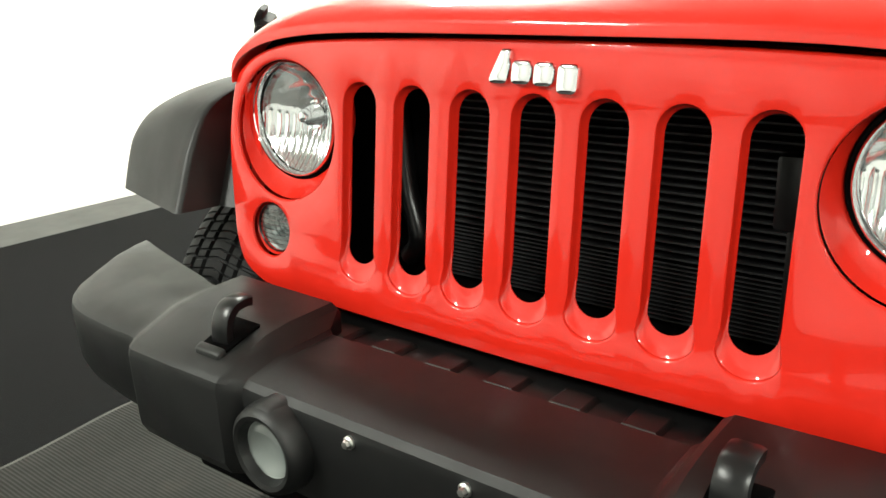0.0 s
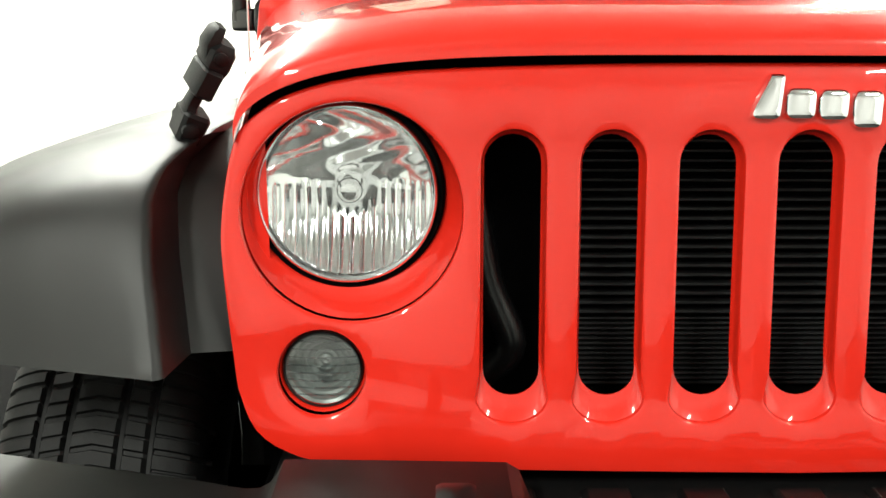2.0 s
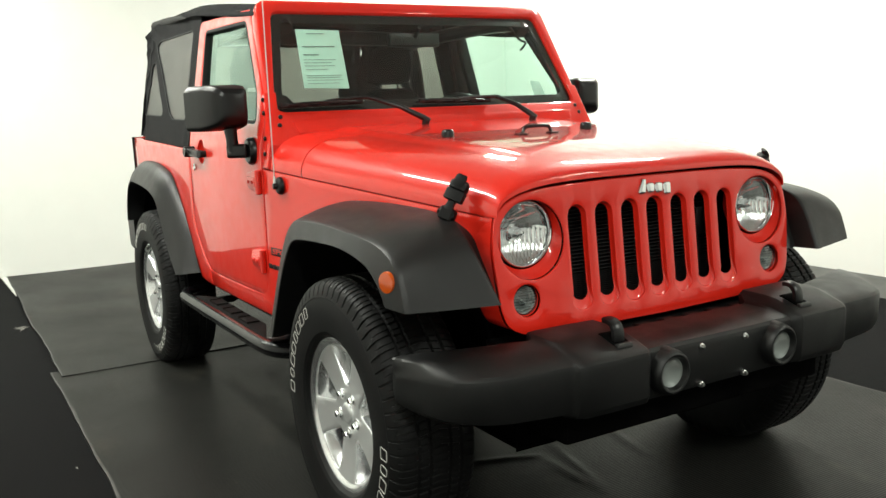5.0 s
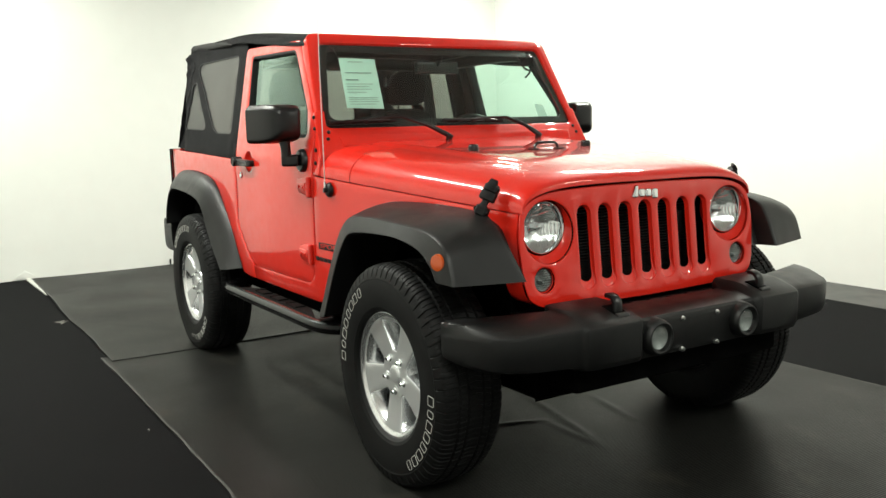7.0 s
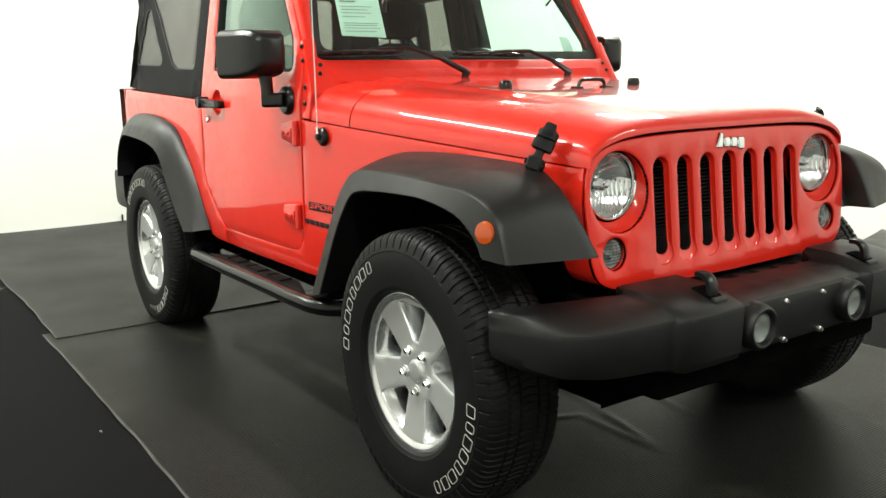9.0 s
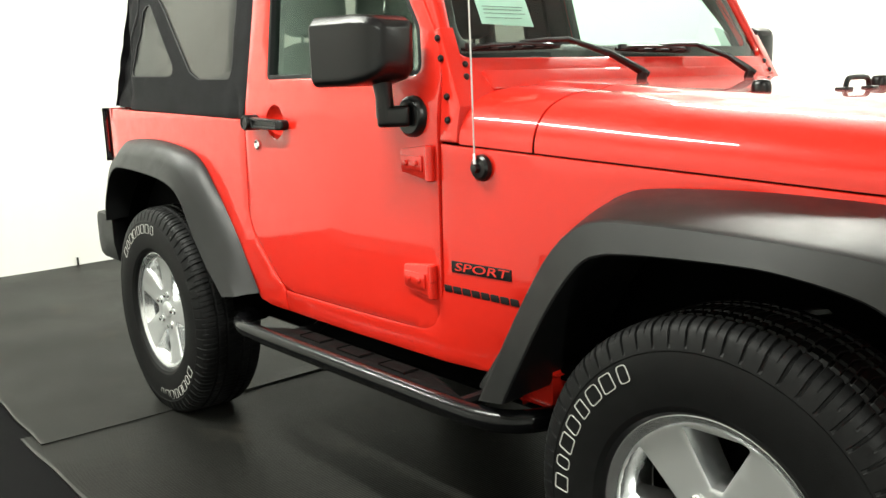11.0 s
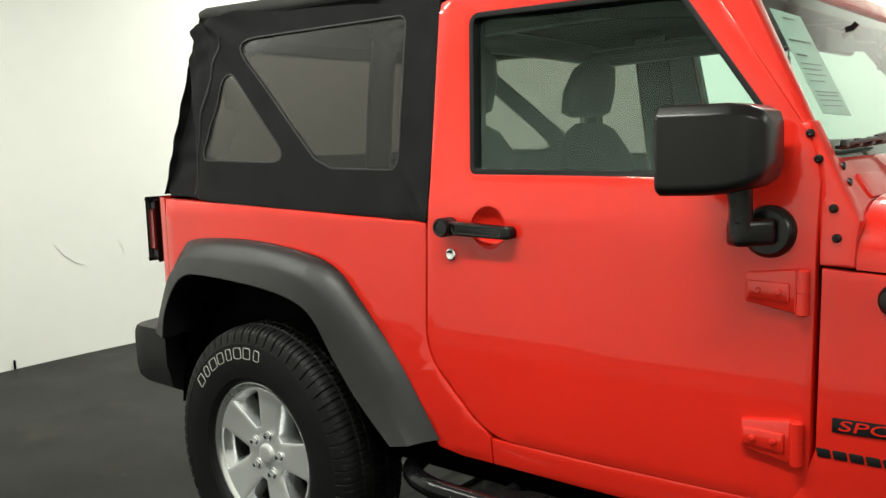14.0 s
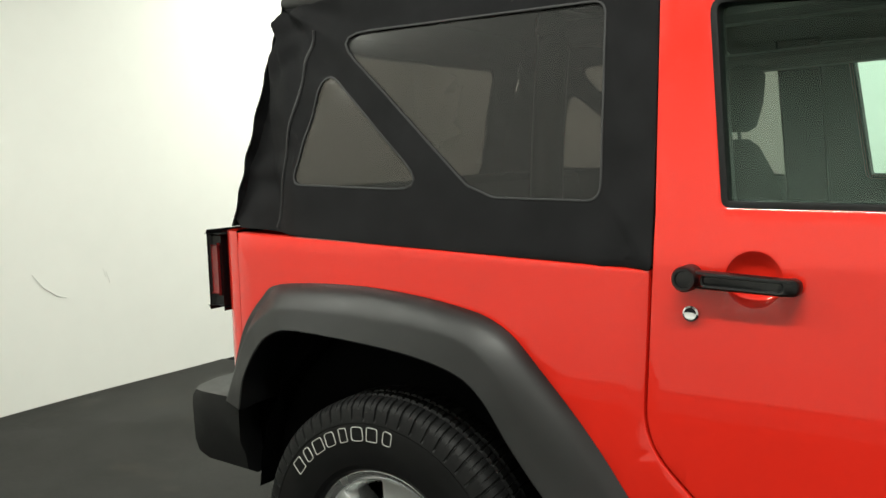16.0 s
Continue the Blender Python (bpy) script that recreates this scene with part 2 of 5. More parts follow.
def offset(loop, d):
    """Moves a closed (u, v) loop outwards by d (inwards: minus)."""
    n = len(loop)
    area = sum(loop[i - 1][0] * loop[i][1] - loop[i][0] * loop[i - 1][1] for i in range(n))
    sgn = 1 if area > 0 else -1
    out = []
    for i in range(n):
        a, b, c = Vector(loop[i - 1]), Vector(loop[i]), Vector(loop[(i + 1) % n])
        e1, e2 = (b - a), (c - b)
        n1 = Vector((e1.y, -e1.x)).normalized() if e1.length > 1e-9 else Vector((0, 0))
        n2 = Vector((e2.y, -e2.x)).normalized() if e2.length > 1e-9 else Vector((0, 0))
        m = (n1 + n2)
        if m.length < 1e-6:
            m = n1
        m.normalize()
        k = d / max(0.5, m.dot(n1)) if n1.length else d
        out.append((b.x + sgn * m.x * k, b.y + sgn * m.y * k))
    return out


def ellipse(u, v, ru, rv=None, seg=48):
    rv = rv or ru
    return [(u + ru * math.cos(2 * math.pi * k / seg), v + rv * math.sin(2 * math.pi * k / seg)) for k in range(seg)]


def panel(outline, place, holes=(), depth=0.02, r=0.004, cut_u=(), cut_v=(), back=True):
    """A sheet over a (u, v) outline with holes, with rounded rims; place(u, v, w) puts it into the world, w being the depth below the face."""
    bm = bmesh.new()

    def ring(loop, w):
        return [bm.verts.new((u, v, w)) for u, v in loop]

    def strip(a, b):
        for i in range(len(a)):
            bm.faces.new((a[i - 1], a[i], b[i], b[i - 1]))

    edges = []
    for k, loop in enumerate([outline, *holes]):
        sign = -1 if k == 0 else 1
        steps = [(offset(loop, sign * r), 0.0), (offset(loop, sign * r * 0.3), r * 0.3), (loop, r), (loop, depth)]
        rings = [ring(lp, w) for lp, w in steps]
        for a, b in zip(rings, rings[1:]):
            strip(a, b)
        top = rings[0]
        for i in range(len(top)):
            edges.append(bm.edges.get((top[i - 1], top[i])))
    bmesh.ops.triangle_fill(bm, use_beauty=True, use_dissolve=False, edges=edges)
    for u in cut_u:
        bmesh.ops.bisect_plane(bm, geom=bm.verts[:] + bm.edges[:] + bm.faces[:], plane_co=(u, 0, 0), plane_no=(1, 0, 0))
    for v in cut_v:
        bmesh.ops.bisect_plane(bm, geom=bm.verts[:] + bm.edges[:] + bm.faces[:], plane_co=(0, v, 0), plane_no=(0, 1, 0))
    for v in bm.verts:
        v.co = Vector(place(*v.co))
    return bm


def span(a, b, n):
    return [a + (b - a) * k / n for k in range(n + 1)]


def lerp(table, x):
    """Straight lines through (x, value) pairs."""
    if x <= table[0][0]:
        return table[0][1]
    for (a, p), (b, q) in zip(table, table[1:]):
        if x <= b:
            return p + (q - p) * (x - a) / (b - a)
    return table[-1][1]


def thing(name, label, category, at=(0, 0, 0), group=""):
    ob = new(name)
    ob.location = at
    ob.empty_display_size = 0.2
    return tagged(ob, label, category, group)


# ---- the room ----
X0, X1, Y0, Y1 = -5.84, 5.4, -3.82, 3.82


def room_piece(name, label, category, bm, mat):
    return tagged(mesh_ob(name, bm, mat), label, category, kind="structure")


room_piece("floor", "dark grey concrete floor of a photo bay", "floor", box(X0 - 0.2, X1 + 0.2, Y0 - 0.2, Y1 + 0.2, -0.2, -0.008), CONCRETE)
room_piece("wall_back", "white painted wall with faint scuffs", "wall", box(X0 - 0.15, X0, Y0 - 0.15, Y1 + 0.15, -0.008, CEIL), WALL)
room_piece("wall_right", "white painted side wall", "wall", box(X0, X1, Y0 - 0.15, Y0, -0.008, CEIL), SIDE_WALL)
room_piece("wall_left", "white painted side wall", "wall", box(X0, X1, Y1, Y1 + 0.15, -0.008, CEIL), WALL)
room_piece("wall_front", "grey roller-door wall closing the bay", "wall", box(X1, X1 + 0.15, Y0 - 0.15, Y1 + 0.15, -0.008, CEIL), DARK_WALL)
room_piece("ceiling", "plain white ceiling", "ceiling", box(X0 - 0.15, X1 + 0.15, Y0 - 0.15, Y1 + 0.15, CEIL, CEIL + 0.15), CEILING)


def sheet_rows(xs, ys, z, lift, thick, curl=0.0, seed=0, folds=(), bulge=0.0):
    """A limp mat: slightly uneven edges, low waves, a curled rim and a few folds."""
    x0, x1, y0, y1 = xs[0], xs[-1], ys[0], ys[-1]
    rows = []
    for i, px in enumerate(xs):
        row = []
        for j, py in enumerate(ys):
            x, y = px, py
            n = noise.noise(Vector((x * 1.3 + seed, y * 1.3, 0.3)))
            n2 = noise.noise(Vector((x * 4 + seed, y * 4, 1.3)))
            if j in (0, len(ys) - 1):
                y += 0.022 * noise.noise(Vector((x * 0.9, 40 * (j > 0) + seed, 5))) + 0.006 * noise.noise(Vector((x * 5, 40 * (j > 0) + seed, 9)))
            if i in (0, len(xs) - 1):
                x += 0.02 * noise.noise(Vector((y * 0.9, 90 * (i > 0) + seed, 5)))
            if bulge and y < -1.0:
                k = max(0.0, min(1.0, (x + 0.25) / 0.35))
                y -= bulge * k * k * (3 - 2 * k) * (-1.0 - y) / 0.4 * (1 + 0.2 * math.sin(x * 9))
            edge = min(y - y0, y1 - y, x - x0, x1 - x)
            up = curl * max(0, 1 - max(edge, 0) / 0.12) ** 2 * (0.5 + 0.8 * n)
            h = z + thick + lift * max(0, n + 0.3 * n2) * min(1, max(edge, 0) / 0.1) + max(0, up)
            for (ax, ay), (bx, by), high, wide in folds:
                d = Vector((bx - ax, by - ay))
                t = max(0.0, min(1.0, ((x - ax) * d.x + (y - ay) * d.y) / d.length_squared))
                off = math.hypot(x - ax - t * d.x, y - ay - t * d.y)
                h += high * math.exp(-(off / wide) ** 2) * math.sin(math.pi * (0.1 + 0.8 * t))
            row.append((x, y, h))
        rows.append(row)
    return rows


def sheet(rows, z):
    bm = grid(rows)
    low = bmesh.ops.extrude_face_region(bm, geom=bm.faces[:])
    for v in low["geom"]:
        if isinstance(v, bmesh.types.BMVert):
            v.co.z = z
    return bm


def mat(xs, ys, z, seed, label, folds=(), bulge=0.0):
    rows = sheet_rows(xs, ys, z, 0.0, 0.003, 0.012, seed, folds, bulge)
    ob = tagged(mesh_ob("floor_mat", sheet(rows, z), MAT), label, "mat", group="floor mats")
    for j, k in ((0, 1), (-1, -2)):
        edge = [[Vector(r[j]) + Vector((0, 0, 0.0008)), Vector(r[j]) + (Vector(r[k]) - Vector(r[j])).normalized() * (0.009 + 0.008 * abs(noise.noise(Vector(r[j]) * 2))) + Vector((0, 0, 0.0006))] for r in rows]
        part("mat_edge", grid(edge), DUST, ob, "dusty worn mat edge")
    return ob


SEAM = -2.37
for y0, y1, seed in ((-3.41, -1.30, 3), (1.40, 3.20, 8)):
    rows = sheet_rows(span(X0 + 0.01, X1 - 0.02, 60), span(y0, y1, 12), -0.008, 0.001, 0.006, 0, seed)
    tagged(mesh_ob("carpet_runner", sheet(rows, -0.008), CARPET), "matt black carpet runner lying along the side wall", "carpet", group="carpet runners")
FOLDS = [((-0.26, -0.26), (-0.17, -0.02), 0.006, 0.016), ((-0.17, -0.02), (0.20, -0.03), 0.004, 0.018), ((-0.60, 0.15), (-0.19, 0.075), 0.005, 0.02), ((-0.19, 0.075), (0.16, -0.01), 0.006, 0.018), ((-0.32, 0.38), (0.05, 0.30), 0.005, 0.02)]
fine_x = span(SEAM - 0.12, -0.70, 24) + span(-0.65, 0.40, 70) + span(0.48, 4.3, 40)
fine_y = span(-1.40, -0.40, 16) + span(-0.35, 0.45, 60) + span(0.5, 1.56, 12)
mat(fine_x, fine_y, -0.001, 1, "ribbed dark grey rubber floor mat under the front wheels", FOLDS, 0.09)
mat(span(X0 + 0.03, SEAM, 70), span(-1.36, 1.5, 40), 0.0025, 5, "ribbed dark grey rubber floor mat overlapping the front one")


def ceiling_lamp(x, y, watts):
    lamp = thing("ceiling_light", "long white fluorescent batten on the ceiling", "lamp", (x, y, CEIL), "ceiling lights")
    part("housing", box(-0.9, 0.9, -0.16, 0.16, -0.07, 0, 0.01), WHITE_METAL, lamp)
    data = bpy.data.lights.new("fluorescent", "AREA")
    data.shape, data.size, data.size_y, data.energy, data.color = "RECTANGLE", 1.7, 0.12, watts, (0.975, 1.0, 0.90)
    li = new("tube_light", data)
    li.parent = lamp
    li.location = (0, 0, -0.08)


for lx, ly, lw in LAMPS:
    ceiling_lamp(lx, ly, lw)


# ---- the car: x forward from the front axle, y to its left, z up ----
WHEELBASE, HUB_Y, HUB_Z = 2.423, 0.757, 0.392
car = thing("car", "red two-door off-road car with a black soft top", "car")


def seam_y(x):
    """Half the body's width along the bonnet line."""
    return 0.566 + (0.385 - max(-0.82, min(x, 0.42))) * 0.1676 if x > -0.82 else lerp([(-3.2, 0.775), (-1.3, 0.780), (-0.82, 0.768)], x)


def seam_z(x):
    return 0.995 + (0.385 - x) * 0.0795


def side_y(x, z):
    y = seam_y(x)
    if z > 1.15:
        y -= (z - 1.15) * 0.19
    if z < 0.68:
        y -= 0.35 * (0.68 - z) ** 2
    return y


def face_x(z):
    """The grille's slightly raked face."""
    return 0.400 + (0.99 - z) * 0.104


# grille
half = [(0, 1.058), (0.18, 1.057), (0.35, 1.052), (0.444, 1.044), (0.507, 1.028), (0.539, 1.010), (0.560, 0.990), (0.572, 0.950), (0.579, 0.898),
        (0.578, 0.853), (0.569, 0.760), (0.564, 0.730), (0.549, 0.694), (0.517, 0.671), (0.463, 0.659), (0.285, 0.652), (0, 0.648)]
half = [(p.x, p.y) for p in smooth([(y, z, 0) for y, z in half], 3)]
outline = half + [(-y, z) for y, z in half[-2:0:-1]]
SLOT_Y = [(k - 3) * 0.0972 for k in range(7)]


def slot_loop(y, half_w, low, high, flare, foot):
    """A slot's rim: a round head, straight flanks and a round foot that is a little wider."""
    head = [(y + half_w * math.cos(a), high - half_w + half_w * math.sin(a)) for a in span(0, math.pi, 12)]
    wide = half_w + flare
    tail = [(y - wide * math.cos(a), low + foot - foot * math.sin(a)) for a in span(0, math.pi, 12)]
    return head + [(y - half_w, low + foot + 0.024)] + tail + [(y + half_w, low + foot + 0.024)]


slot_front = [slot_loop(y, 0.0315, 0.7020, 0.9935, 0.0045, 0.027) for y in SLOT_Y]
slot_back = [slot_loop(y, 0.0285, 0.7270, 0.9885, 0.0, 0.026) for y in SLOT_Y]


def slot_depth(v):
    """The scoop at a slot's foot is shallow; the flanks are deeper."""
    return lerp([(0.7275, 0.011), (0.775, 0.017), (0.99, 0.017)], v)


HEAD = (0.457, 0.927)
SIGNAL = (0.482, 0.753)


def on_face(u, v, w):
    return face_x(v) - w, u, v


scallops = [ellipse(s * 0.4505, 0.9125, 0.1090, 0.1070, 56) for s in (-1, 1)]
signal_holes = [ellipse(s * SIGNAL[0], SIGNAL[1], 0.0435, 0.0435, 36) for s in (-1, 1)]
grille_bm = panel(outline, on_face, slot_front + scallops + signal_holes, 0.0045, 0.004)
walls = []
for a, b in zip(slot_front, slot_back):
    rows = [[on_face(u, v, 0.004) for u, v in a], [on_face(*[p + (q - p) * 0.30 for p, q in zip(e, f)], 0.004 + 0.55 * (slot_depth(f[1]) - 0.004)) for e, f in zip(a, b)],
            [on_face(*[p + (q - p) * 0.7 for p, q in zip(e, f)], 0.004 + 0.85 * (slot_depth(f[1]) - 0.004)) for e, f in zip(a, b)], [on_face(*f, slot_depth(f[1])) for f in b], [on_face(*f, slot_depth(f[1]) + 0.0015) for f in b]]
    walls.append(grid(rows, close_v=True))
for s, a in zip((-1, 1), scallops):
    b = ellipse(s * HEAD[0], HEAD[1], 0.094, 0.094, 56)
    rows = [[on_face(u, v, 0.012) for u, v in a]]
    for t, w in ((0.3, 0.026), (0.65, 0.036), (1.0, 0.041), (1.0, 0.07)):
        rows.append([on_face(p[0] + (q[0] - p[0]) * t, p[1] + (q[1] - p[1]) * t, w) for p, q in zip(a, b)])
    walls.append(grid(rows, close_v=True))
for a in signal_holes:
    c = (sum(p[0] for p in a) / len(a), sum(p[1] for p in a) / len(a))
    walls.append(grid([[on_face(u, v, 0.012) for u, v in a], [on_face(c[0] + (u - c[0]) * 0.91, c[1] + (v - c[1]) * 0.91, 0.018) for u, v in a],
                       [on_face(c[0] + (u - c[0]) * 0.91, c[1] + (v - c[1]) * 0.91, 0.04) for u, v in a]], close_v=True))
rim = grid([[on_face(u, v, 0.014) for u, v in outline], [on_face(u * 1.002, v, 0.05) for u, v in outline], [on_face(u, v, 0.11) for u, v in outline]], close_v=True)
part("grille", join(grille_bm, rim, *walls), RED, car, "red seven-slot front grille panel", 40)


# bonnet and cowl
def top_z(x):
    return lerp([(-0.82, 1.212), (-0.53, 1.191), (-0.25, 1.168), (-0.05, 1.155), (0.15, 1.139), (0.28, 1.125), (0.35, 1.113), (0.385, 1.101), (0.402, 1.088), (0.408, 1.077)], x)


def crown(x, u):
    p = lerp([(-0.6, 10.0), (0.0, 7.0), (0.4, 5.0)], x)
    q = lerp([(-0.6, 1.8), (0.0, 1.9), (0.4, 2.15)], x)
    z = seam_z(x) + (top_z(x) - seam_z(x)) * max(0.0, 1 - abs(u) ** p) ** (1 / q)
    y = abs(u) * seam_y(x)
    rise = lerp([(-0.6, 1.0), (0.1, 0.8), (0.33, 0.0)], x)
    edge = lerp([(-0.6, 0.50), (0.35, 0.38)], x)
    t = max(0.0, min(1.0, (edge - y) / 0.05))
    return z + 0.010 * rise * t * t * (3 - 2 * t)


def bonnet_rows(xs, n=72):
    rows = []
    for x in xs:
        rows.append([(x, math.sin(a) * seam_y(x), crown(x, math.sin(a))) for a in (math.pi * (k / n - 0.5) for k in range(n + 1))])
    return rows


def skin(rows, thick):
    bm = grid(rows)
    geom = bmesh.ops.extrude_face_region(bm, geom=bm.faces[:])
    for v in geom["geom"]:
        if isinstance(v, bmesh.types.BMVert):
            v.co.z -= thick
    return bm


xs = [0.408, 0.405, 0.400, 0.392, 0.382, 0.37, 0.355, 0.335] + span(0.31, -0.545, 26)
part("bonnet", skin(bonnet_rows(xs), 0.012), RED, car, "glossy red bonnet", 40)
part("cowl", skin(bonnet_rows(span(-0.551, -0.757, 8)), 0.012), RED, car, "red cowl panel below the windscreen", 40)
seal = grid([[on_face(u * 0.985, v - 0.004, 0.05) for u, v in half + [(-y, z) for y, z in half[-2:0:-1]]], [(x - 0.0, y * 0.985, z + 0.030) for x, y, z in [on_face(u, v, 0.05) for u, v in outline]]], close_v=True)
part("bonnet_seal", seal, DARK, car)


for s in (-1, 1):
    gutter = [[(x, s * (seam_y(x) - 0.014), seam_z(x) + 0.004), (x, s * (seam_y(x) - 0.015), seam_z(x) - 0.06)] for x in span(0.36, -0.82, 12)]
    part("bonnet_gutter", grid(gutter), DARK, car)


# body sides
def place_side(s, out=0.0):
    def f(u, v, w):
        return u, s * (side_y(u, v) + out - w), v
    return f


DOOR = round_poly([(-0.824, 1.235), (-0.832, 0.588), (-1.60, 0.588), (-1.800, 0.78), (-1.782, 1.235)], [0, 0.10, 0.20, 0.16, 0], 8)
ARCH_R = [(-1.775, 0.53), (-1.90, 0.70), (-2.02, 0.86), (-2.12, 0.94), (-2.45, 0.98), (-2.76, 0.985), (-2.865, 0.93), (-2.925, 0.83), (-2.955, 0.722)]
for s in (-1, 1):
    quarter = [(-1.790, 1.128)] + [p for p in offset(DOOR, 0.005)[::-1] if p[0] < -1.60 and p[1] < 1.1] + [(-1.60, 0.588), (-1.60, 0.52), (-1.70, 0.52)] + ARCH_R[0:] + [(-2.985, 0.722), (-2.99, 0.80), (-2.99, 1.168), (-2.4, 1.150)]
    part("quarter_panel", panel(quarter, place_side(s), (), 0.03, 0.004, span(-3.0, -1.7, 18), [0.55, 0.6, 0.65] + span(0.7, 1.12, 7)), RED, car, "red rear quarter panel")
    corner = []
    for z in span(0.722, 1.172, 6):
        corner.append([(-2.988, s * 0.7755, z), (-3.018, s * 0.772, z), (-3.044, s * 0.76, z), (-3.061, s * 0.738, z), (-3.069, s * 0.70, z), (-3.069, s * 0.3, z), (-3.069, 0, z)])
    part("rear_corner", grid(corner), RED, car, "rounded red rear body corner", 60)
    sill = [(-1.596, 0.588), (-1.596, 0.520), (-0.66, 0.515), (-0.62, 0.60), (-0.42, 0.90), (0.22, 0.90), (0.28, 0.74), (0.383, 0.74)]
    sill += [(x, seam_z(x) - 0.0165) for x in span(0.383, -0.815, 10)] + [(-0.820, 0.72), (-0.845, 0.638), (-0.90, 0.596), (-1.0, 0.590)]
    part("body_side", panel(sill, place_side(s), (), 0.03, 0.003, cut_u=span(-1.4, 0.3, 24), cut_v=[0.54, 0.57, 0.6, 0.63, 0.66] + span(0.70, 1.05, 8)), RED, car, "red lower body side, sill and front wing", 40)
    inner = [(-0.80, 1.2), (-0.80, 0.55), (-1.7, 0.55), (-1.82, 0.75), (-1.82, 1.2)]
    part("door_jamb", panel(inner, place_side(s, -0.035), (), 0.01, 0.001), DARK, car)


# black plastic wheel-arch flares: rows of (in-edge x, z), (crease x, z), (lip x, z)
REAR_FLARE = [((-3.025, 0.715), (-2.985, 0.712), (-2.900, 0.706)), ((-3.0, 0.80), (-2.945, 0.80), (-2.880, 0.79)), ((-2.955, 0.908), (-2.885, 0.910), (-2.825, 0.875)), ((-2.883, 0.992), (-2.80, 0.972), (-2.765, 0.922)),
              ((-2.80, 1.038), (-2.70, 0.990), (-2.67, 0.938)), ((-2.52, 1.049), (-2.404, 0.984), (-2.378, 0.922)), ((-2.265, 1.025), (-2.21, 0.960), (-2.215, 0.893)), ((-2.13, 0.985), (-2.115, 0.900), (-2.135, 0.845)),
              ((-2.03, 0.892), (-2.03, 0.790), (-2.065, 0.750)), ((-1.90, 0.745), (-1.93, 0.665), (-1.970, 0.640)), ((-1.764, 0.553), (-1.815, 0.545), (-1.860, 0.542))]
FRONT_FLARE = [((-0.70, 0.475), (-0.60, 0.50), (-0.495, 0.525)), ((-0.589, 0.654), (-0.51, 0.66), (-0.420, 0.660)), ((-0.50, 0.78), (-0.446, 0.769), (-0.365, 0.752)), ((-0.446, 0.853), (-0.385, 0.86), (-0.315, 0.82)),
               ((-0.371, 0.942), (-0.325, 0.918), (-0.268, 0.868)), ((-0.321, 0.976), (-0.268, 0.944), (-0.224, 0.887)), ((-0.25, 0.992), (-0.20, 0.951), (-0.165, 0.895)), ((-0.06, 0.996), (-0.05, 0.953), (-0.03, 0.902)),
               ((0.12, 0.988), (0.12, 0.948), (0.12, 0.902)), ((0.28, 0.978), (0.272, 0.937), (0.262, 0.878)), ((0.366, 0.952), (0.359, 0.912), (0.330, 0.838)), ((0.410, 0.922), (0.406, 0.872), (0.356, 0.810)), ((0.452, 0.865), (0.426, 0.826), (0.366, 0.793)), ((0.502, 0.776), (0.440, 0.778), (0.374, 0.786))]


def front_in_y(x):
    """The flare's inner edge follows the wing, then stands clear of it round the front corner."""
    return seam_y(x) if x < 0.12 else lerp([(0.12, seam_y(0.12)), (0.28, 0.615), (0.366, 0.638), (0.41, 0.642), (0.452, 0.632), (0.502, 0.612)], x)


def flare(rows, in_y, crease_y, lip_y, s, name, label):
    full = [smooth([(r[k][0], 0, r[k][1]) for r in rows], 5) for k in range(3)]
    out = []
    for a, b, c in zip(*full):
        ya = in_y(a.x)
        free = max(0.0, min(1.0, (a.x - 0.12) / 0.2))
        r = 0.010 * free
        sect = [(a.x - r - 0.04 - 0.045 * free, min(ya - 0.02, 0.56 + 0.2 * (1 - free)), a.z - 0.004), (a.x - r - 0.02 - 0.05 * free, ya - 0.001, a.z - 0.002)]
        for f in (0.0, 0.25, 0.5, 0.75, 1.0) if r else (1.0, 1.0, 1.0, 1.0, 1.0):
            g = f * math.pi / 2
            sect.append((a.x - r + r * math.sin(g), ya + 0.003 + r - r * math.cos(g), a.z))
        ya += r
        for t in (0.10, 0.35, 0.6, 0.82, 0.93, 0.98):
            sect.append((a.x + (b.x - a.x) * t, ya + (crease_y - ya) * t, a.z + (b.z - a.z) * t ** 2.0))
        for t in (0.04, 0.12, 0.5, 0.94, 1.0):
            sect.append((b.x + (c.x - b.x) * t, crease_y + (lip_y - crease_y) * t - (0.003 if t == 1.0 else 0), b.z + (c.z - b.z) * t))
        sect += [(c.x, lip_y - 0.018, c.z - 0.001), (c.x, 0.80, c.z + 0.004), (c.x, 0.62, c.z + 0.01)]
        out.append([(x, s * y, z) for x, y, z in sect])
    bm = grid(out)
    for row in (out[0], out[-1]):
        bm.faces.new([bm.verts.new(p) for p in row[1:-1]])
    bmesh.ops.remove_doubles(bm, verts=bm.verts, dist=1e-4)
    return part(name, bm, BLACK_PLASTIC, car, label, 24)


front_flares = {}
for s in (-1, 1):
    front_flares[s] = flare(FRONT_FLARE, front_in_y, 0.862, 0.886, s, "front_flare", "textured black plastic front wheel-arch flare")
    flare(REAR_FLARE, lambda x: 0.778, 0.848, 0.876, s, "rear_flare", "textured black plastic rear wheel-arch flare")


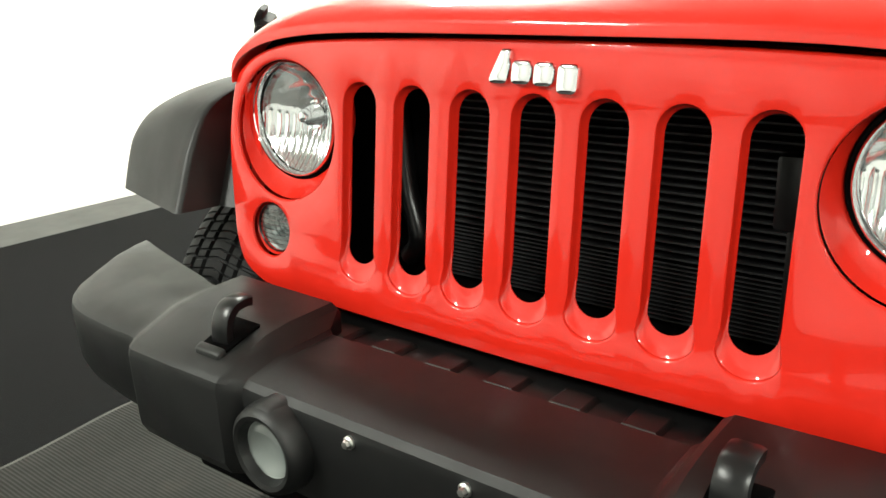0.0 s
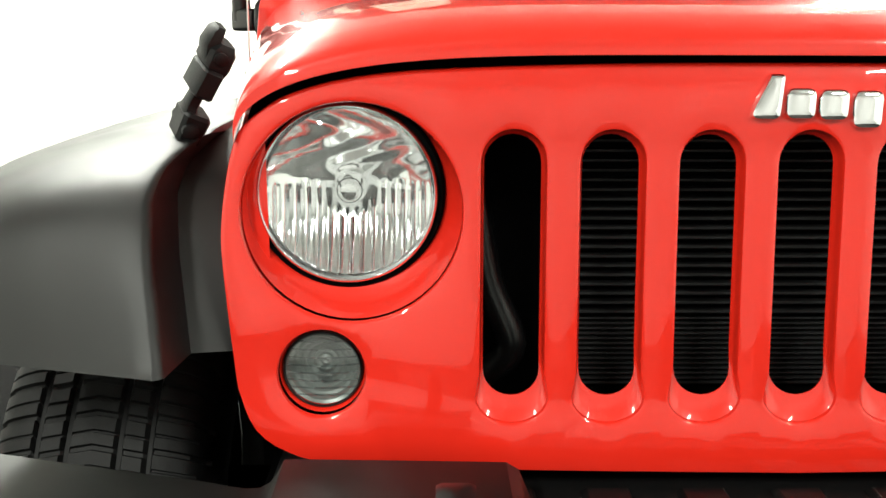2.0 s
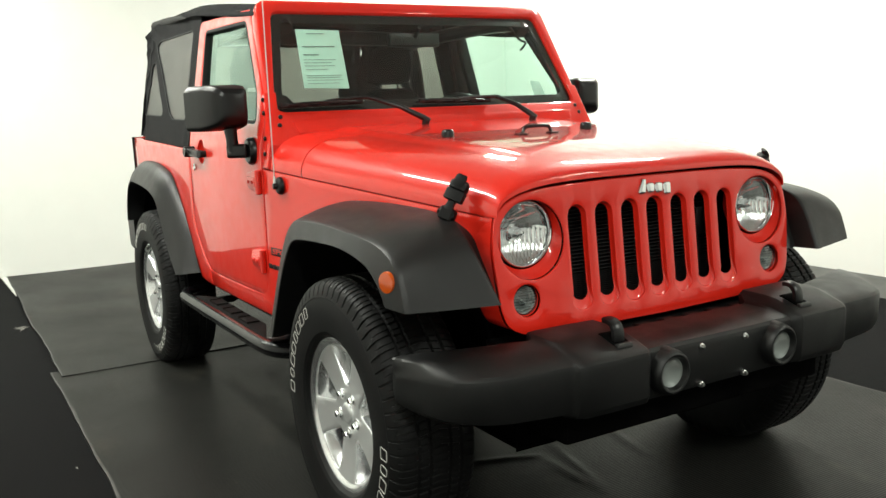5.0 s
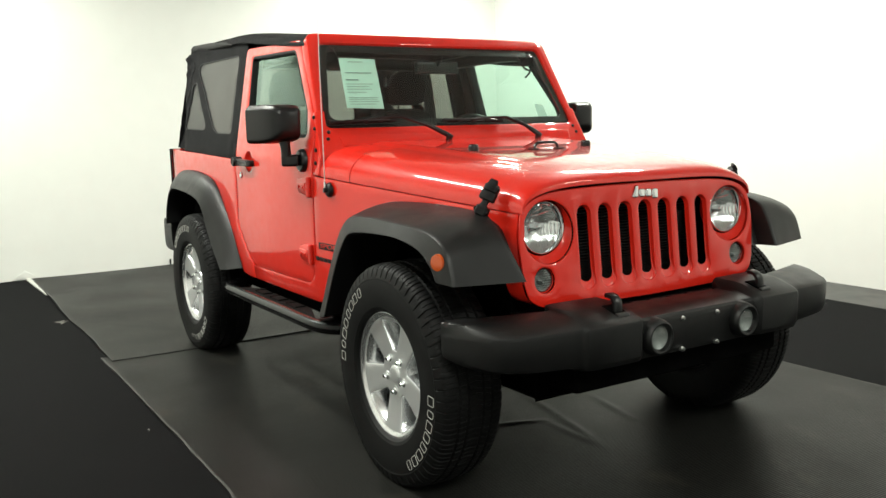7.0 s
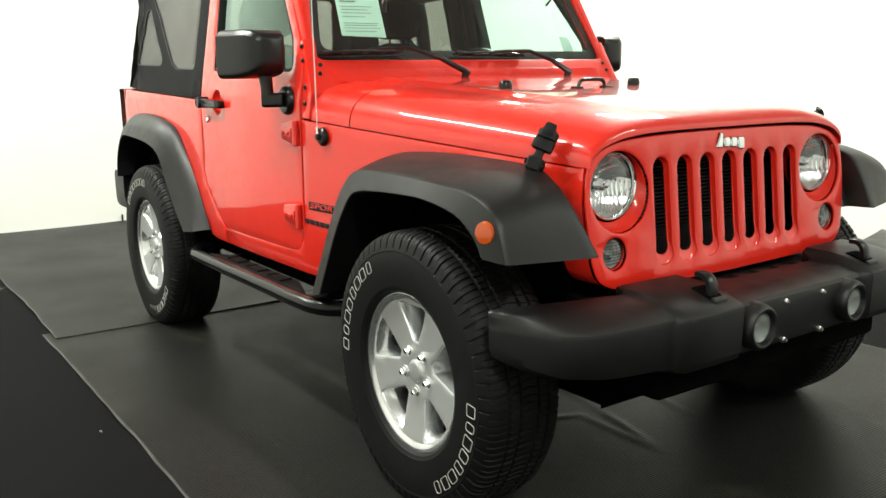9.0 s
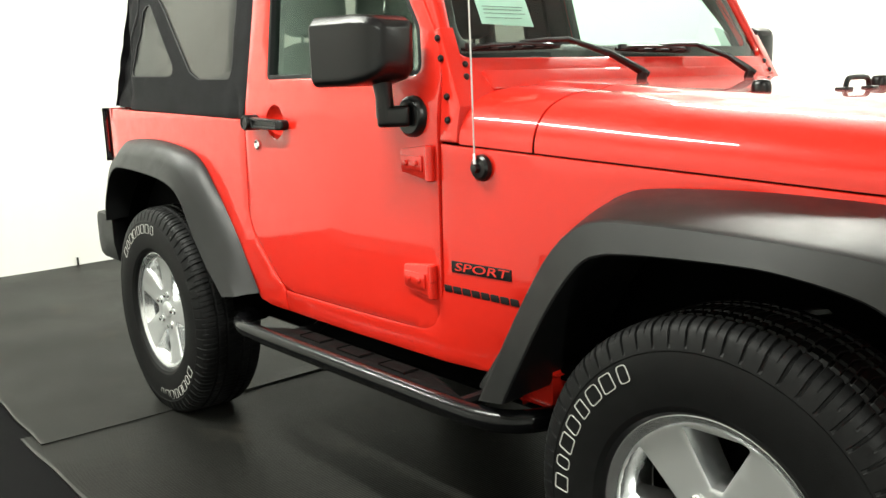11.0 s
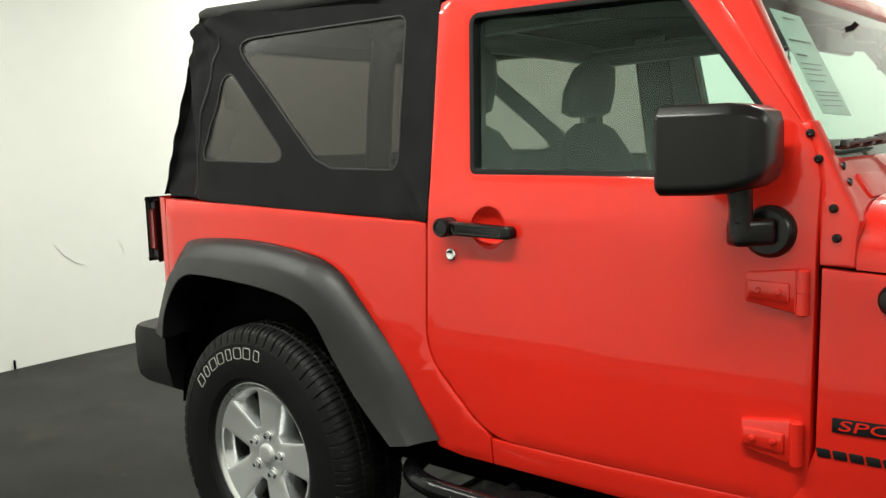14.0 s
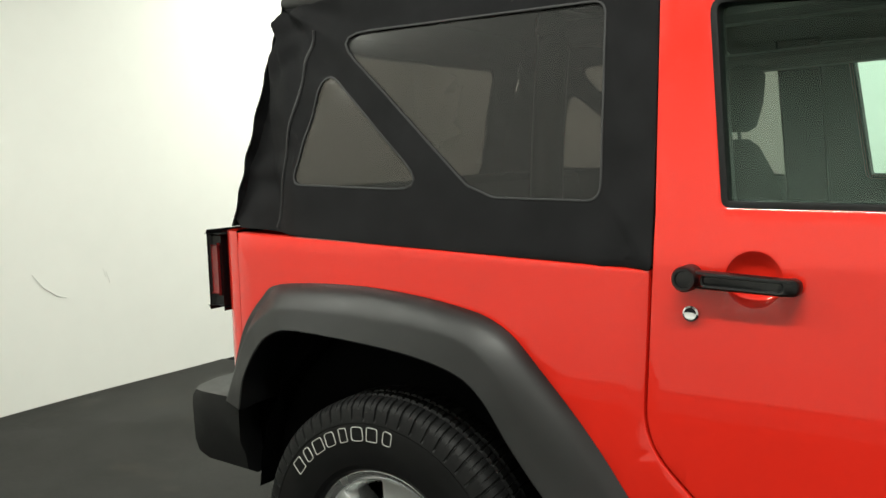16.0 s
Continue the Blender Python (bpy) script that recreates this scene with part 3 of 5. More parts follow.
# front bumper: sections of (y, front x, back x, low z, front top z, top z)
def bumper_section(y, xf, xb, z0, zf, zt, s):
    d = xf - xb
    sect = [(xb, z0 + 0.02), (xf - 0.30 * d, z0), (xf - 0.06 * d, z0 + 0.012), (xf - 0.004, z0 + 0.03), (xf, zf - 0.016), (xf - 0.003, zf - 0.004), (xf - 0.012, zf + 0.004),
            (xf - 0.22 * d, zf + 0.45 * (zt - zf)), (xf - 0.42 * d, zf + 0.82 * (zt - zf)), (xf - 0.6 * d, zt - 0.002), (xb + 0.02 * d, zt), (xb, zt - 0.006)]
    return [(x, s * y, z) for x, z in sect]


BUMP = [(0.0, 0.668, 0.505, 0.485, 0.630, 0.650), (0.15, 0.668, 0.505, 0.485, 0.630, 0.650), (0.268, 0.667, 0.505, 0.485, 0.630, 0.650), (0.277, 0.669, 0.500, 0.487, 0.633, 0.655),
        (0.288, 0.686, 0.470, 0.488, 0.640, 0.674), (0.300, 0.694, 0.470, 0.488, 0.642, 0.682), (0.40, 0.695, 0.470, 0.488, 0.642, 0.684), (0.495, 0.692, 0.465, 0.488, 0.641, 0.683), (0.515, 0.682, 0.46, 0.490, 0.637, 0.680),
        (0.532, 0.664, 0.498, 0.498, 0.640, 0.670), (0.60, 0.660, 0.478, 0.503, 0.639, 0.668), (0.70, 0.648, 0.450, 0.507, 0.637, 0.667), (0.765, 0.626, 0.432, 0.512, 0.636, 0.667), (0.812, 0.592, 0.419, 0.518, 0.635, 0.667), (0.842, 0.548, 0.410, 0.526, 0.634, 0.667), (0.862, 0.495, 0.404, 0.535, 0.632, 0.666), (0.877, 0.440, 0.400, 0.545, 0.630, 0.664), (0.884, 0.412, 0.399, 0.552, 0.627, 0.660)]
BUMP = BUMP[:8] + [tuple(v) for v in smooth(BUMP[8:], 4)]
secs = [bumper_section(*b, -1) for b in BUMP[::-1]] + [bumper_section(*b, 1) for b in BUMP[1:]]
bumper = part("front_bumper", grid(secs, close_v=True, caps=True), BLACK_PLASTIC, car, "black plastic front bumper with stepped end caps", 25)


# wheels
def tyre_mesh():
    """Tyre with fine shoulder lugs, four grooves and cross cuts."""
    prof = [(0.075, 0.222), (0.100, 0.226), (0.116, 0.238), (0.1195, 0.246), (0.1215, 0.249), (0.1235, 0.262), (0.127, 0.290), (0.128, 0.318), (0.1265, 0.343), (0.1255, 0.349), (0.1265, 0.352),
            (0.1255, 0.356), (0.1235, 0.364), (0.1215, 0.370), (0.1160, 0.385), (0.108, 0.394), (0.098, 0.4005), (0.082, 0.4045), (0.070, 0.4055)]
    mid = [(0.0665, 0.398), (0.062, 0.398), (0.058, 0.406), (0.036, 0.407), (0.0325, 0.399), (0.0275, 0.399), (0.024, 0.4072), (0.0, 0.4075), (-0.024, 0.4072), (-0.0275, 0.399), (-0.0325, 0.399), (-0.036, 0.407), (-0.058, 0.406), (-0.062, 0.398), (-0.0665, 0.398)]
    full = prof + mid + [(-u, r) for u, r in prof[::-1]]
    lugs, rows = 64, []
    for k in range(lugs * 8):
        t = 2 * math.pi * (k // 8 + (0.0, 0.045, 0.42, 0.455, 0.50, 0.535, 0.84, 0.885)[k % 8]) / lugs
        low, cut = k % 8 in (0, 7), k % 8 in (3, 4)
        row = []
        for u, r in full:
            tt = t
            if r > 0.362 and abs(u) > 0.069:
                if low:
                    u -= math.copysign(0.0036, u) if r < 0.39 else 0
                    r -= 0.005 if r > 0.38 else 0.002
                elif cut and r > 0.393:
                    r -= 0.003
                tt += 0.35 * (abs(u) - 0.12)
            elif abs(u) <= 0.069:
                tt = t + 0.40 * abs(u) - 0.03
                if r > 0.4 and (low or cut):
                    r -= 0.004
            z = r * math.sin(tt)
            squash = max(0.0, -0.30 - z)
            row.append((r * math.cos(tt), u * (1 + 0.5 * squash), max(z, -HUB_Z)))
        rows.append(row)
    return grid(rows, close_u=True)


def sidewall_mark(a, kind, r=0.326):
    """One raised white outlined block on the sidewall, in place of a letter of the maker's name."""
    w, h = (0.0180, 0.0140, 0.0200)[kind % 3], 0.0178
    outer = round_poly([(-w, -h), (w * 0.92, -h), (w, h * 0.92), (-w * 0.85, h)], (0.005, 0.010, 0.006, 0.009)[kind % 4], 3)
    inner = offset(outer, -0.0018)

    def at(u, v, d):
        rr, aa = r + v, a + u / (r + v)
        return rr * math.cos(aa), 0.1285 - abs(rr - 0.318) * 0.05 + d, rr * math.sin(aa)
    return grid([[at(u, v, -0.002) for u, v in outer], [at(u, v, 0.0012) for u, v in outer], [at(u, v, 0.0012) for u, v in inner], [at(u, v, -0.002) for u, v in inner]], close_v=True)


def rim_mesh():
    """Lip and barrel of a wheel."""
    return revolve([(0.060, 0.190), (0.085, 0.200), (0.100, 0.214), (0.1045, 0.222), (0.106, 0.229), (0.104, 0.2335), (0.098, 0.2345), (0.080, 0.226), (-0.08, 0.222)], 96)


def wheel_disc(first):
    """Cast disc with five tapered windows; each window has one broad sloping flank."""
    def polar(r, deg):
        return r * math.cos(radians(deg)), r * math.sin(radians(deg))

    def face(u, v, w):
        r = math.hypot(u, v)
        return u, lerp([(0.0, 0.078), (0.045, 0.078), (0.09, 0.081), (0.16, 0.088), (0.205, 0.095), (0.22, 0.096)], r) - w, v
    windows, walls = [], []
    for k in range(5):
        mid = first + 72 * k
        raw = [polar(0.088, mid - 7.5), polar(0.088, mid + 7.5)] + [polar(0.2055, mid + a) for a in (20, 10, 0, -10, -20)]
        loop = round_poly(raw, [0.004, 0.004, 0.008, 0, 0, 0, 0.008], 3)
        windows.append(loop)
        deep = []
        for u, v in loop:
            r, a = math.hypot(u, v), math.degrees(math.atan2(v, u))
            d = (a - mid + 180) % 360 - 180
            deep.append(polar(0.104 + (r - 0.088) * 0.80, mid + d * 0.78 + 1.5))
        walls.append(grid([[face(u, v, 0.005) for u, v in loop], [face(u, v, 0.050) for u, v in deep], [face(u, v, 0.064) for u, v in deep]], close_v=True))
    flat = panel(ellipse(0, 0, 0.2155, 0.2155, 72), face, windows, 0.02, 0.005, span(-0.2, 0.2, 16), span(-0.2, 0.2, 16))
    return flat, walls


TYRE = []


def wheel(x, s, first, letters):
    if TYRE:
        w = new("wheel", TYRE[0])
        w.parent = car
    else:
        w = part("wheel", tyre_mesh(), RUBBER, car, "", 22)
        TYRE.append(w.data)
    w["label"] = "all-terrain tyre with raised white outlined marks on a silver alloy wheel"
    w.matrix_local = pose(x, s * HUB_Y, HUB_Z, 0, 0, 0 if s > 0 else 180)
    part("rim", rim_mesh(), ALLOY_BRIGHT, w, "silver alloy rim", 40)
    flat, walls = wheel_disc(first)
    disc = part("wheel_disc", flat, ALLOY, w, "silver five-spoke alloy disc", 24)
    for wall in walls:
        part("window_flank", wall, ALLOY_BRIGHT, disc, "bright machined flank", 24)
    back = revolve([(-0.01, 0.0), (-0.01, 0.08), (-0.03, 0.15), (-0.04, 0.222)], 40)
    part("brake", back, DARK, w)
    for k in range(5):
        a = radians(first + 36 + 72 * k)
        at = Matrix.Translation((0.0635 * math.cos(a), 0.078, 0.0635 * math.sin(a)))
        part("nut_seat", move(revolve([(0.0005, 0.0195), (0.0025, 0.0185), (0.001, 0.0165), (-0.004, 0.0145)], 24), at), ALLOY, w)
        nut = join(revolve([(-0.004, 0.0145), (0.004, 0.0135), (0.006, 0.0105)], 24), revolve([(0.002, 0.0105), (0.014, 0.0100), (0.018, 0.0075), (0.020, 0.0)], 6))
        part("lug_nut", move(nut, at), CHROME, w, "chrome lug nut", 30)
    part("centre_cap", revolve([(0.076, 0.033), (0.083, 0.0325), (0.0865, 0.029), (0.0875, 0.020), (0.088, 0.0)], 40), ALLOY, w, "silver centre cap", 40)
    for a in letters:
        for k in range(8):
            part("sidewall_mark", sidewall_mark(radians(a) + (k - 3.5) * 0.142, k), LETTER, w, "", 30)
    return w


# the wheels on the right side are turned round, so an angle a seen from outside stands at 180 - a
wheel(0.0, -1, 91.3, (180 - 150, 180 + 30))
wheel(-WHEELBASE, -1, 139, (180 - 112, 180 + 62))
wheel(0.0, 1, 104, (40, 220))
wheel(-WHEELBASE, 1, 120, (110, 290))


# windscreen frame and glass
def screen(u, v, w):
    x = -0.800 - (v - 1.286) * 0.53 - 0.018 * (abs(u) / 0.7) ** 4
    return x - w * 0.88, u, v - w * 0.47


FRAME = round_poly([(-0.752, 1.150), (0.752, 1.150), (0.676, 1.712), (-0.676, 1.712)], [0.01, 0.01, 0.05, 0.05], 6)
PANE = round_poly([(-0.700, 1.283), (0.700, 1.283), (0.622, 1.664), (-0.622, 1.664)], 0.035, 6)
us, vs = span(-0.7, 0.7, 14), span(1.2, 1.7, 5)
wind = part("windscreen_frame", panel(FRAME, screen, [PANE], 0.055, 0.012, us, vs), RED, car, "red windscreen frame", 40)
glass = panel(offset(PANE, 0.008), lambda u, v, w: screen(u, v, w + 0.012), (), 0.005, 0.001, us, vs)
gl = part("windscreen_glass", glass, SCREEN_GLASS, wind, "green-tinted windscreen glass")
gl.visible_shadow = False
BORDER = round_poly([(-0.662, 1.322), (0.662, 1.322), (0.592, 1.630), (-0.592, 1.630)], 0.04, 6)
part("glass_border", panel(offset(PANE, 0.006), lambda u, v, w: screen(u, v, w + 0.019), [BORDER], 0.003, 0.0005, us, vs), SATIN_BLACK, wind, "black printed glass border")


# doors
def door(s):
    lower = [(u, v) for u, v in DOOR]
    out = lower[:-1] + [(-1.784, 1.14), (-1.785, 1.235)] + [(-1.806, 1.660), (-1.800, 1.692), (-1.770, 1.699), (-1.125, 1.682), (-1.095, 1.672), (-1.08, 1.65), (-0.858, 1.335), (-0.836, 1.29)]
    window = round_poly([(-1.655, 1.252), (-0.895, 1.240), (-0.925, 1.36), (-1.140, 1.640), (-1.705, 1.652)], [0.02, 0.03, 0.05, 0.05, 0.03], 5)
    d = part("door", panel(out, place_side(s), [window, ellipse(-1.590, 1.121, 0.0510, 0.0510, 40)], 0.04, 0.004, span(-1.76, -0.88, 20), span(0.62, 1.22, 14) + span(1.25, 1.65, 7)), RED, car, "red door with a framed window", 30)
    g = part("window_glass", panel(offset(window, 0.006), place_side(s, -0.018), (), 0.004, 0.001, (), span(1.25, 1.65, 4)), GLASS, d, "green-tinted side window glass")
    part("door_trim", panel(offset(out, -0.012), place_side(s, -0.048), [offset(window, 0.004)], 0.012, 0.003, (), [0.66] + span(1.15, 1.65, 6)), SATIN_BLACK, d, "black inner door trim")
    part("door_surround", panel([(-1.90, 1.12), (-1.77, 1.12), (-1.79, 1.70), (-1.92, 1.70)], place_side(s, -0.055), (), 0.02, 0.002, (), span(1.15, 1.65, 6)), DARK, car, "black door surround")
    seal_in = offset(window, -0.012)
    part("window_seal", panel(offset(window, 0.003), place_side(s, -0.0012), [seal_in], 0.050, 0.002, (), span(1.25, 1.65, 4)), RUBBER, d, "black rubber window seal")
    # handle
    recess = revolve([(-0.004, 0.0530), (-0.006, 0.0510), (-0.014, 0.045), (-0.021, 0.029), (-0.024, 0.0)], 40)
    y = side_y(-1.6, 1.12)
    part("handle_recess", move(recess, Matrix.Translation((-1.590, s * (y + 0.001), 1.121)) @ pose(0, 0, 0, 0, 0, 0 if s > 0 else 180)), RED, d, "round red handle recess", 50)
    def at_bar(u, v, w):
        return u, s * (y + 0.036 - w - 0.5 * max(0.0, u + 1.525)), v + (-1.6 - u) * 0.035
    slot_in = round_poly([(-1.672, 1.110), (-1.532, 1.110), (-1.532, 1.124), (-1.672, 1.124)], 0.0065, 4)
    bar = panel(round_poly([(-1.715, 1.1005), (-1.503, 1.1015), (-1.503, 1.1325), (-1.715, 1.1345)], 0.0145, 5), at_bar, [slot_in], 0.022, 0.005, span(-1.68, -1.51, 8))
    floor_ = panel(offset(slot_in, 0.002), lambda u, v, w: at_bar(u, v, w + 0.005), (), 0.004, 0.0005, span(-1.66, -1.54, 5))
    foot = [floor_, tube([(-1.70, s * y, 1.121), (-1.70, s * (y + 0.03), 1.121)], 0.019, 14), tube([(-1.520, s * (y - 0.002), 1.115), (-1.520, s * (y + 0.022), 1.115)], 0.0145, 14)]
    btn = move(revolve([(0, 0.0245), (0.040, 0.0245), (0.046, 0.021), (0.046, 0.016), (0.043, 0.015), (0.045, 0.0)], 28), Matrix.Translation((-1.706, s * y, 1.121)) @ pose(0, 0, 0, 0, 0, 0 if s > 0 else 180))
    part("door_handle", join(bar, *foot, btn), SATIN_BLACK, d, "black door handle with push button", 40)
    key = move(revolve([(0, 0.0155), (0.004, 0.0155), (0.006, 0.012), (0.004, 0.008), (0.004, 0.0)], 24), Matrix.Translation((-1.706, s * (y + 0.0005), 1.050)) @ pose(0, 0, 0, 0, 0, 0 if s > 0 else 180))
    part("lock", key, CHROME, d, "chrome key lock")
    for hx, hz in ((-0.862, 1.031), (-0.868, 0.732)):
        y = side_y(hx, hz)
        leaf = panel(round_poly([(hx - 0.094, hz - 0.030), (hx + 0.008, hz - 0.048), (hx + 0.008, hz + 0.040), (hx - 0.094, hz + 0.028)], 0.006, 3), lambda u, v, w: (u, s * (side_y(u, v) + 0.013 - w), v), (), 0.02, 0.005)
        pin = tube([(hx + 0.017, s * (y + 0.010), hz + k) for k in (-0.050, -0.047, -0.006, -0.0055, -0.0035, -0.003, 0.037, 0.040)], [0.009, 0.0125, 0.0125, 0.0105, 0.0105, 0.0125, 0.0125, 0.009], 16)
        step = panel(round_poly([(hx - 0.088, hz - 0.020), (hx - 0.006, hz - 0.026), (hx - 0.006, hz + 0.012), (hx - 0.088, hz + 0.014)], 0.004, 3), lambda u, v, w: (u, s * (side_y(u, v) + 0.018 - w), v), (), 0.01, 0.003)
        h = part("hinge", join(leaf, pin, step), RED, d, "red external door hinge", 40)
        for bx in (-0.066, -0.026):
            b = move(revolve([(0, 0.007), (0.004, 0.007), (0.006, 0.004), (0.006, 0)], 12), Matrix.Translation((hx + bx, s * (side_y(hx + bx, hz) + 0.0175), hz - 0.006)) @ pose(0, 0, 0, 0, 0, 0 if s > 0 else 180))
            part("hinge_bolt", b, RED, h)
    # mirror
    base = move(revolve([(0, 0.052), (0.014, 0.05), (0.022, 0.042), (0.024, 0.0)], 32), Matrix.Translation((-0.912, s * (side_y(-0.92, 1.14) - 0.003), 1.140)) @ pose(0, 0, 0, 0, 0, 0 if s > 0 else 180))
    arm = move(box(-0.082, 0.0, -0.024, 0.024, -0.026, 0.026, 0.012, 3), Matrix.Translation((-0.905, s * 0.785, 1.142)) @ pose(0, 0, 0, 0, 0, s * -48))
    post = tube([(-0.945, s * 0.832, 1.14), (-0.945, s * 0.834, 1.19), (-0.947, s * 0.838, 1.235)], [0.024, 0.022, 0.026], 16)
    head = []
    for x, k, lift in ((-1.056, 0.95, 0.0), (-1.050, 1.0, 0.0), (-0.975, 1.0, 0.0), (-0.940, 0.98, 0.002), (-0.908, 0.90, 0.004), (-0.887, 0.74, 0.006), (-0.878, 0.5, 0.008)):
        loop = round_poly([(-0.072, -0.084), (0.078, -0.084), (0.078, 0.062), (0.060, 0.084), (-0.072, 0.084)], [0.024, 0.024, 0.014, 0.014, 0.02], 5)
        head.append([(x, s * (0.860 + u * k + (x + 0.95) * -0.35), 1.302 + v * k + lift) for u, v in loop])
    m = part("mirror", join(base, arm, post), SATIN_BLACK, d, "black folding door mirror", 40)
    part("mirror_housing", grid(head, close_v=True, caps=True), SATIN_BLACK, m, "black plastic mirror housing", 35)
    return d


for s in (-1, 1):
    door(s)


# soft top
def roof_edge(x):
    return lerp([(-2.90, 1.797), (-2.82, 1.802), (-2.6, 1.803), (-2.3, 1.80), (-1.9, 1.787), (-1.6, 1.756), (-1.3, 1.719), (-1.0, 1.693)], x)


top = thing("soft_top", "black canvas soft top, closed", "soft top")
top.parent = car
rows = []
for x in span(-1.04, -2.90, 40):
    e = roof_edge(x)
    y = 0.672 if x > -1.9 else lerp([(-2.95, 0.625), (-1.9, 0.668)], x)
    row = []
    for k in range(33):
        u = -1 + k / 16
        bow = lerp([(-2.95, 0.015), (-2.2, 0.026), (-1.75, 0.016), (-1.4, 0.004), (-1.0, 0.002)], x)
        z = e + bow * (1 - abs(u) ** 2.6) - 0.035 * max(0, abs(u) - 0.93) / 0.07
        z += 0.004 * noise.noise(Vector((x * 7, u * 3, 2)))
        row.append((x, u * (y + 0.012), z))
    rows.append(row)
part("roof_cover", skin(rows, 0.012), FABRIC, top, "black canvas roof", 60)
for s in (-1, 1):
    rows = []
    for x in span(-2.03, -2.905, 26):
        low, tall = lerp([(-2.91, 1.774), (-2.87, 1.771), (-2.51, 1.754), (-2.03, 1.738)], x), lerp([(-2.905, 0.030), (-2.87, 0.040), (-2.5, 0.042), (-2.2, 0.030), (-2.03, 0.006)], x)
        y = lerp([(-2.91, 0.640), (-1.9, 0.684)], x) + 0.002 * noise.noise(Vector((x * 9, 0, s)))
        rows.append([(x, s * (y - 0.02), low + 0.004), (x, s * y, low)] + [(x, s * (y - 0.006 + 0.013 * math.cos(a)), low + tall * (0.5 + 0.5 * math.sin(a))) for a in span(-1.2, 1.5, 7)] + [(x, s * (y - 0.04), low + tall + 0.001)])
    part("roof_hem", grid(rows), HEM_CANVAS, top, "greyed rolled hem of the canvas roof", 50)
CURTAIN = [(-1.812, 1.72), (-1.808, 1.66), (-1.785, 1.14), (-1.790, 1.128), (-2.4, 1.150), (-3.03, 1.175), (-3.062, 1.198), (-3.036, 1.31), (-2.990, 1.44), (-2.940, 1.61), (-2.902, 1.772), (-2.6, 1.782), (-2.3, 1.78), (-1.9, 1.765)]
BIG = round_poly([(-1.908, 1.264), (-2.165, 1.270), (-2.238, 1.296), (-2.690, 1.680), (-1.928, 1.674)], [0.03, 0.03, 0.05, 0.04, 0.03], 5)
TRI = round_poly([(-2.352, 1.286), (-2.798, 1.300), (-2.708, 1.592)], [0.035, 0.03, 0.035], 5)


def cloth_side(s, out=0.0):
    def f(u_at, v, w):
        u = u_at if u_at > -2.3 else -2.3 + (u_at + 2.3) / 0.92
        y = side_y(u, v) - 0.004
        y -= 0.055 * max(0.0, min(1.0, (-2.95 - u + (1.75 - v) * 0.33) / 0.16)) ** 2
        back = max(0.0, min(1.0, (-2.80 - (1.68 - v) * 0.26 - u) / 0.06))
        y += back * (0.0045 * math.sin(v * 62 + 5 * noise.noise(Vector((u * 6, v * 4, s)))) * (0.5 + noise.noise(Vector((v * 5, 3, s)))) + 0.006 * math.sin((u * 0.8 + v * 0.5) * 70) * max(0, v - 1.45) / 0.25)
        ang = math.atan2(1.80 - v, u + 2.99) if u > -2.99 else 1.5
        fan = max(0.0, min(1.0, (-2.52 - u) / 0.25)) * max(0.0, (v - 1.42) / 0.35)
        y += 0.009 * fan * math.sin(ang * 17)
        k = max(0.0, (-2.62 - u) / 0.5) * 0.016 + 0.003
        y += k * noise.noise(Vector((u * 9 + v * 5, v * 9, 4.0 + s)))
        tail = max(0.0, 1 - abs(u + 1.82) / 0.14) * max(0, 1.30 - v) / 0.17
        y += 0.010 * tail * math.sin((u + 1.82) * 60)
        crease = (u + 1.80) * 0.86 + (v - 1.14) * 0.52
        y += 0.006 * math.exp(-(crease / 0.012) ** 2) * max(0.0, min(1.0, (-1.80 - u) / 0.05)) * max(0.0, 1 - (v - 1.14) / 0.2) if v > 1.14 else 0.0
        return u_at, s * (y + out - w), v
    return f


for s in (-1, 1):
    cu, cv = span(-3.04, -2.78, 16) + span(-2.75, -1.85, 22), span(1.15, 1.77, 42)
    c = part("side_curtain", panel(CURTAIN, cloth_side(s), [BIG, TRI], 0.006, 0.002, cu, cv), FABRIC, top, "black canvas side curtain", 70)
    for shape in (BIG, TRI):
        p = part("vinyl_window", panel(offset(shape, 0.01), cloth_side(s, -0.005), (), 0.002, 0.0005, cu[::3], cv[::3]), VINYL, c, "smoked clear vinyl window")
        part("window_welt", panel(offset(shape, 0.0048), cloth_side(s, 0.0016), [offset(shape, -0.0002)], 0.003, 0.0010, cu[::2], cv[::2]), WELT, c, "stitched black window welt")
    seam = [cloth_side(s, 0.002)(-2.76 - 0.124 * t, 1.70 - 0.52 * t, 0) for t in span(0, 1, 24)]
    part("curtain_seam", tube(seam, 0.004, 6), WELT, c, "stitched corner seam")


def rear_cloth(out=0.0):
    def f(u, v, w):
        t = (1.785 - v) / 0.605
        k = min(1.0, (u / (0.632 + 0.085 * t)) ** 2)
        wave = (0.004 + 0.006 * k) * (noise.noise(Vector((u * 7, v * 9, 7))) + 0.4 * math.sin(v * 58 + 3 * noise.noise(Vector((v * 6, 1, 1)))) * k)
        return -2.897 - 0.17 * max(0.0, t) ** 0.9 - 0.02 * (1 - k) + wave - out + w, u, v
    return f


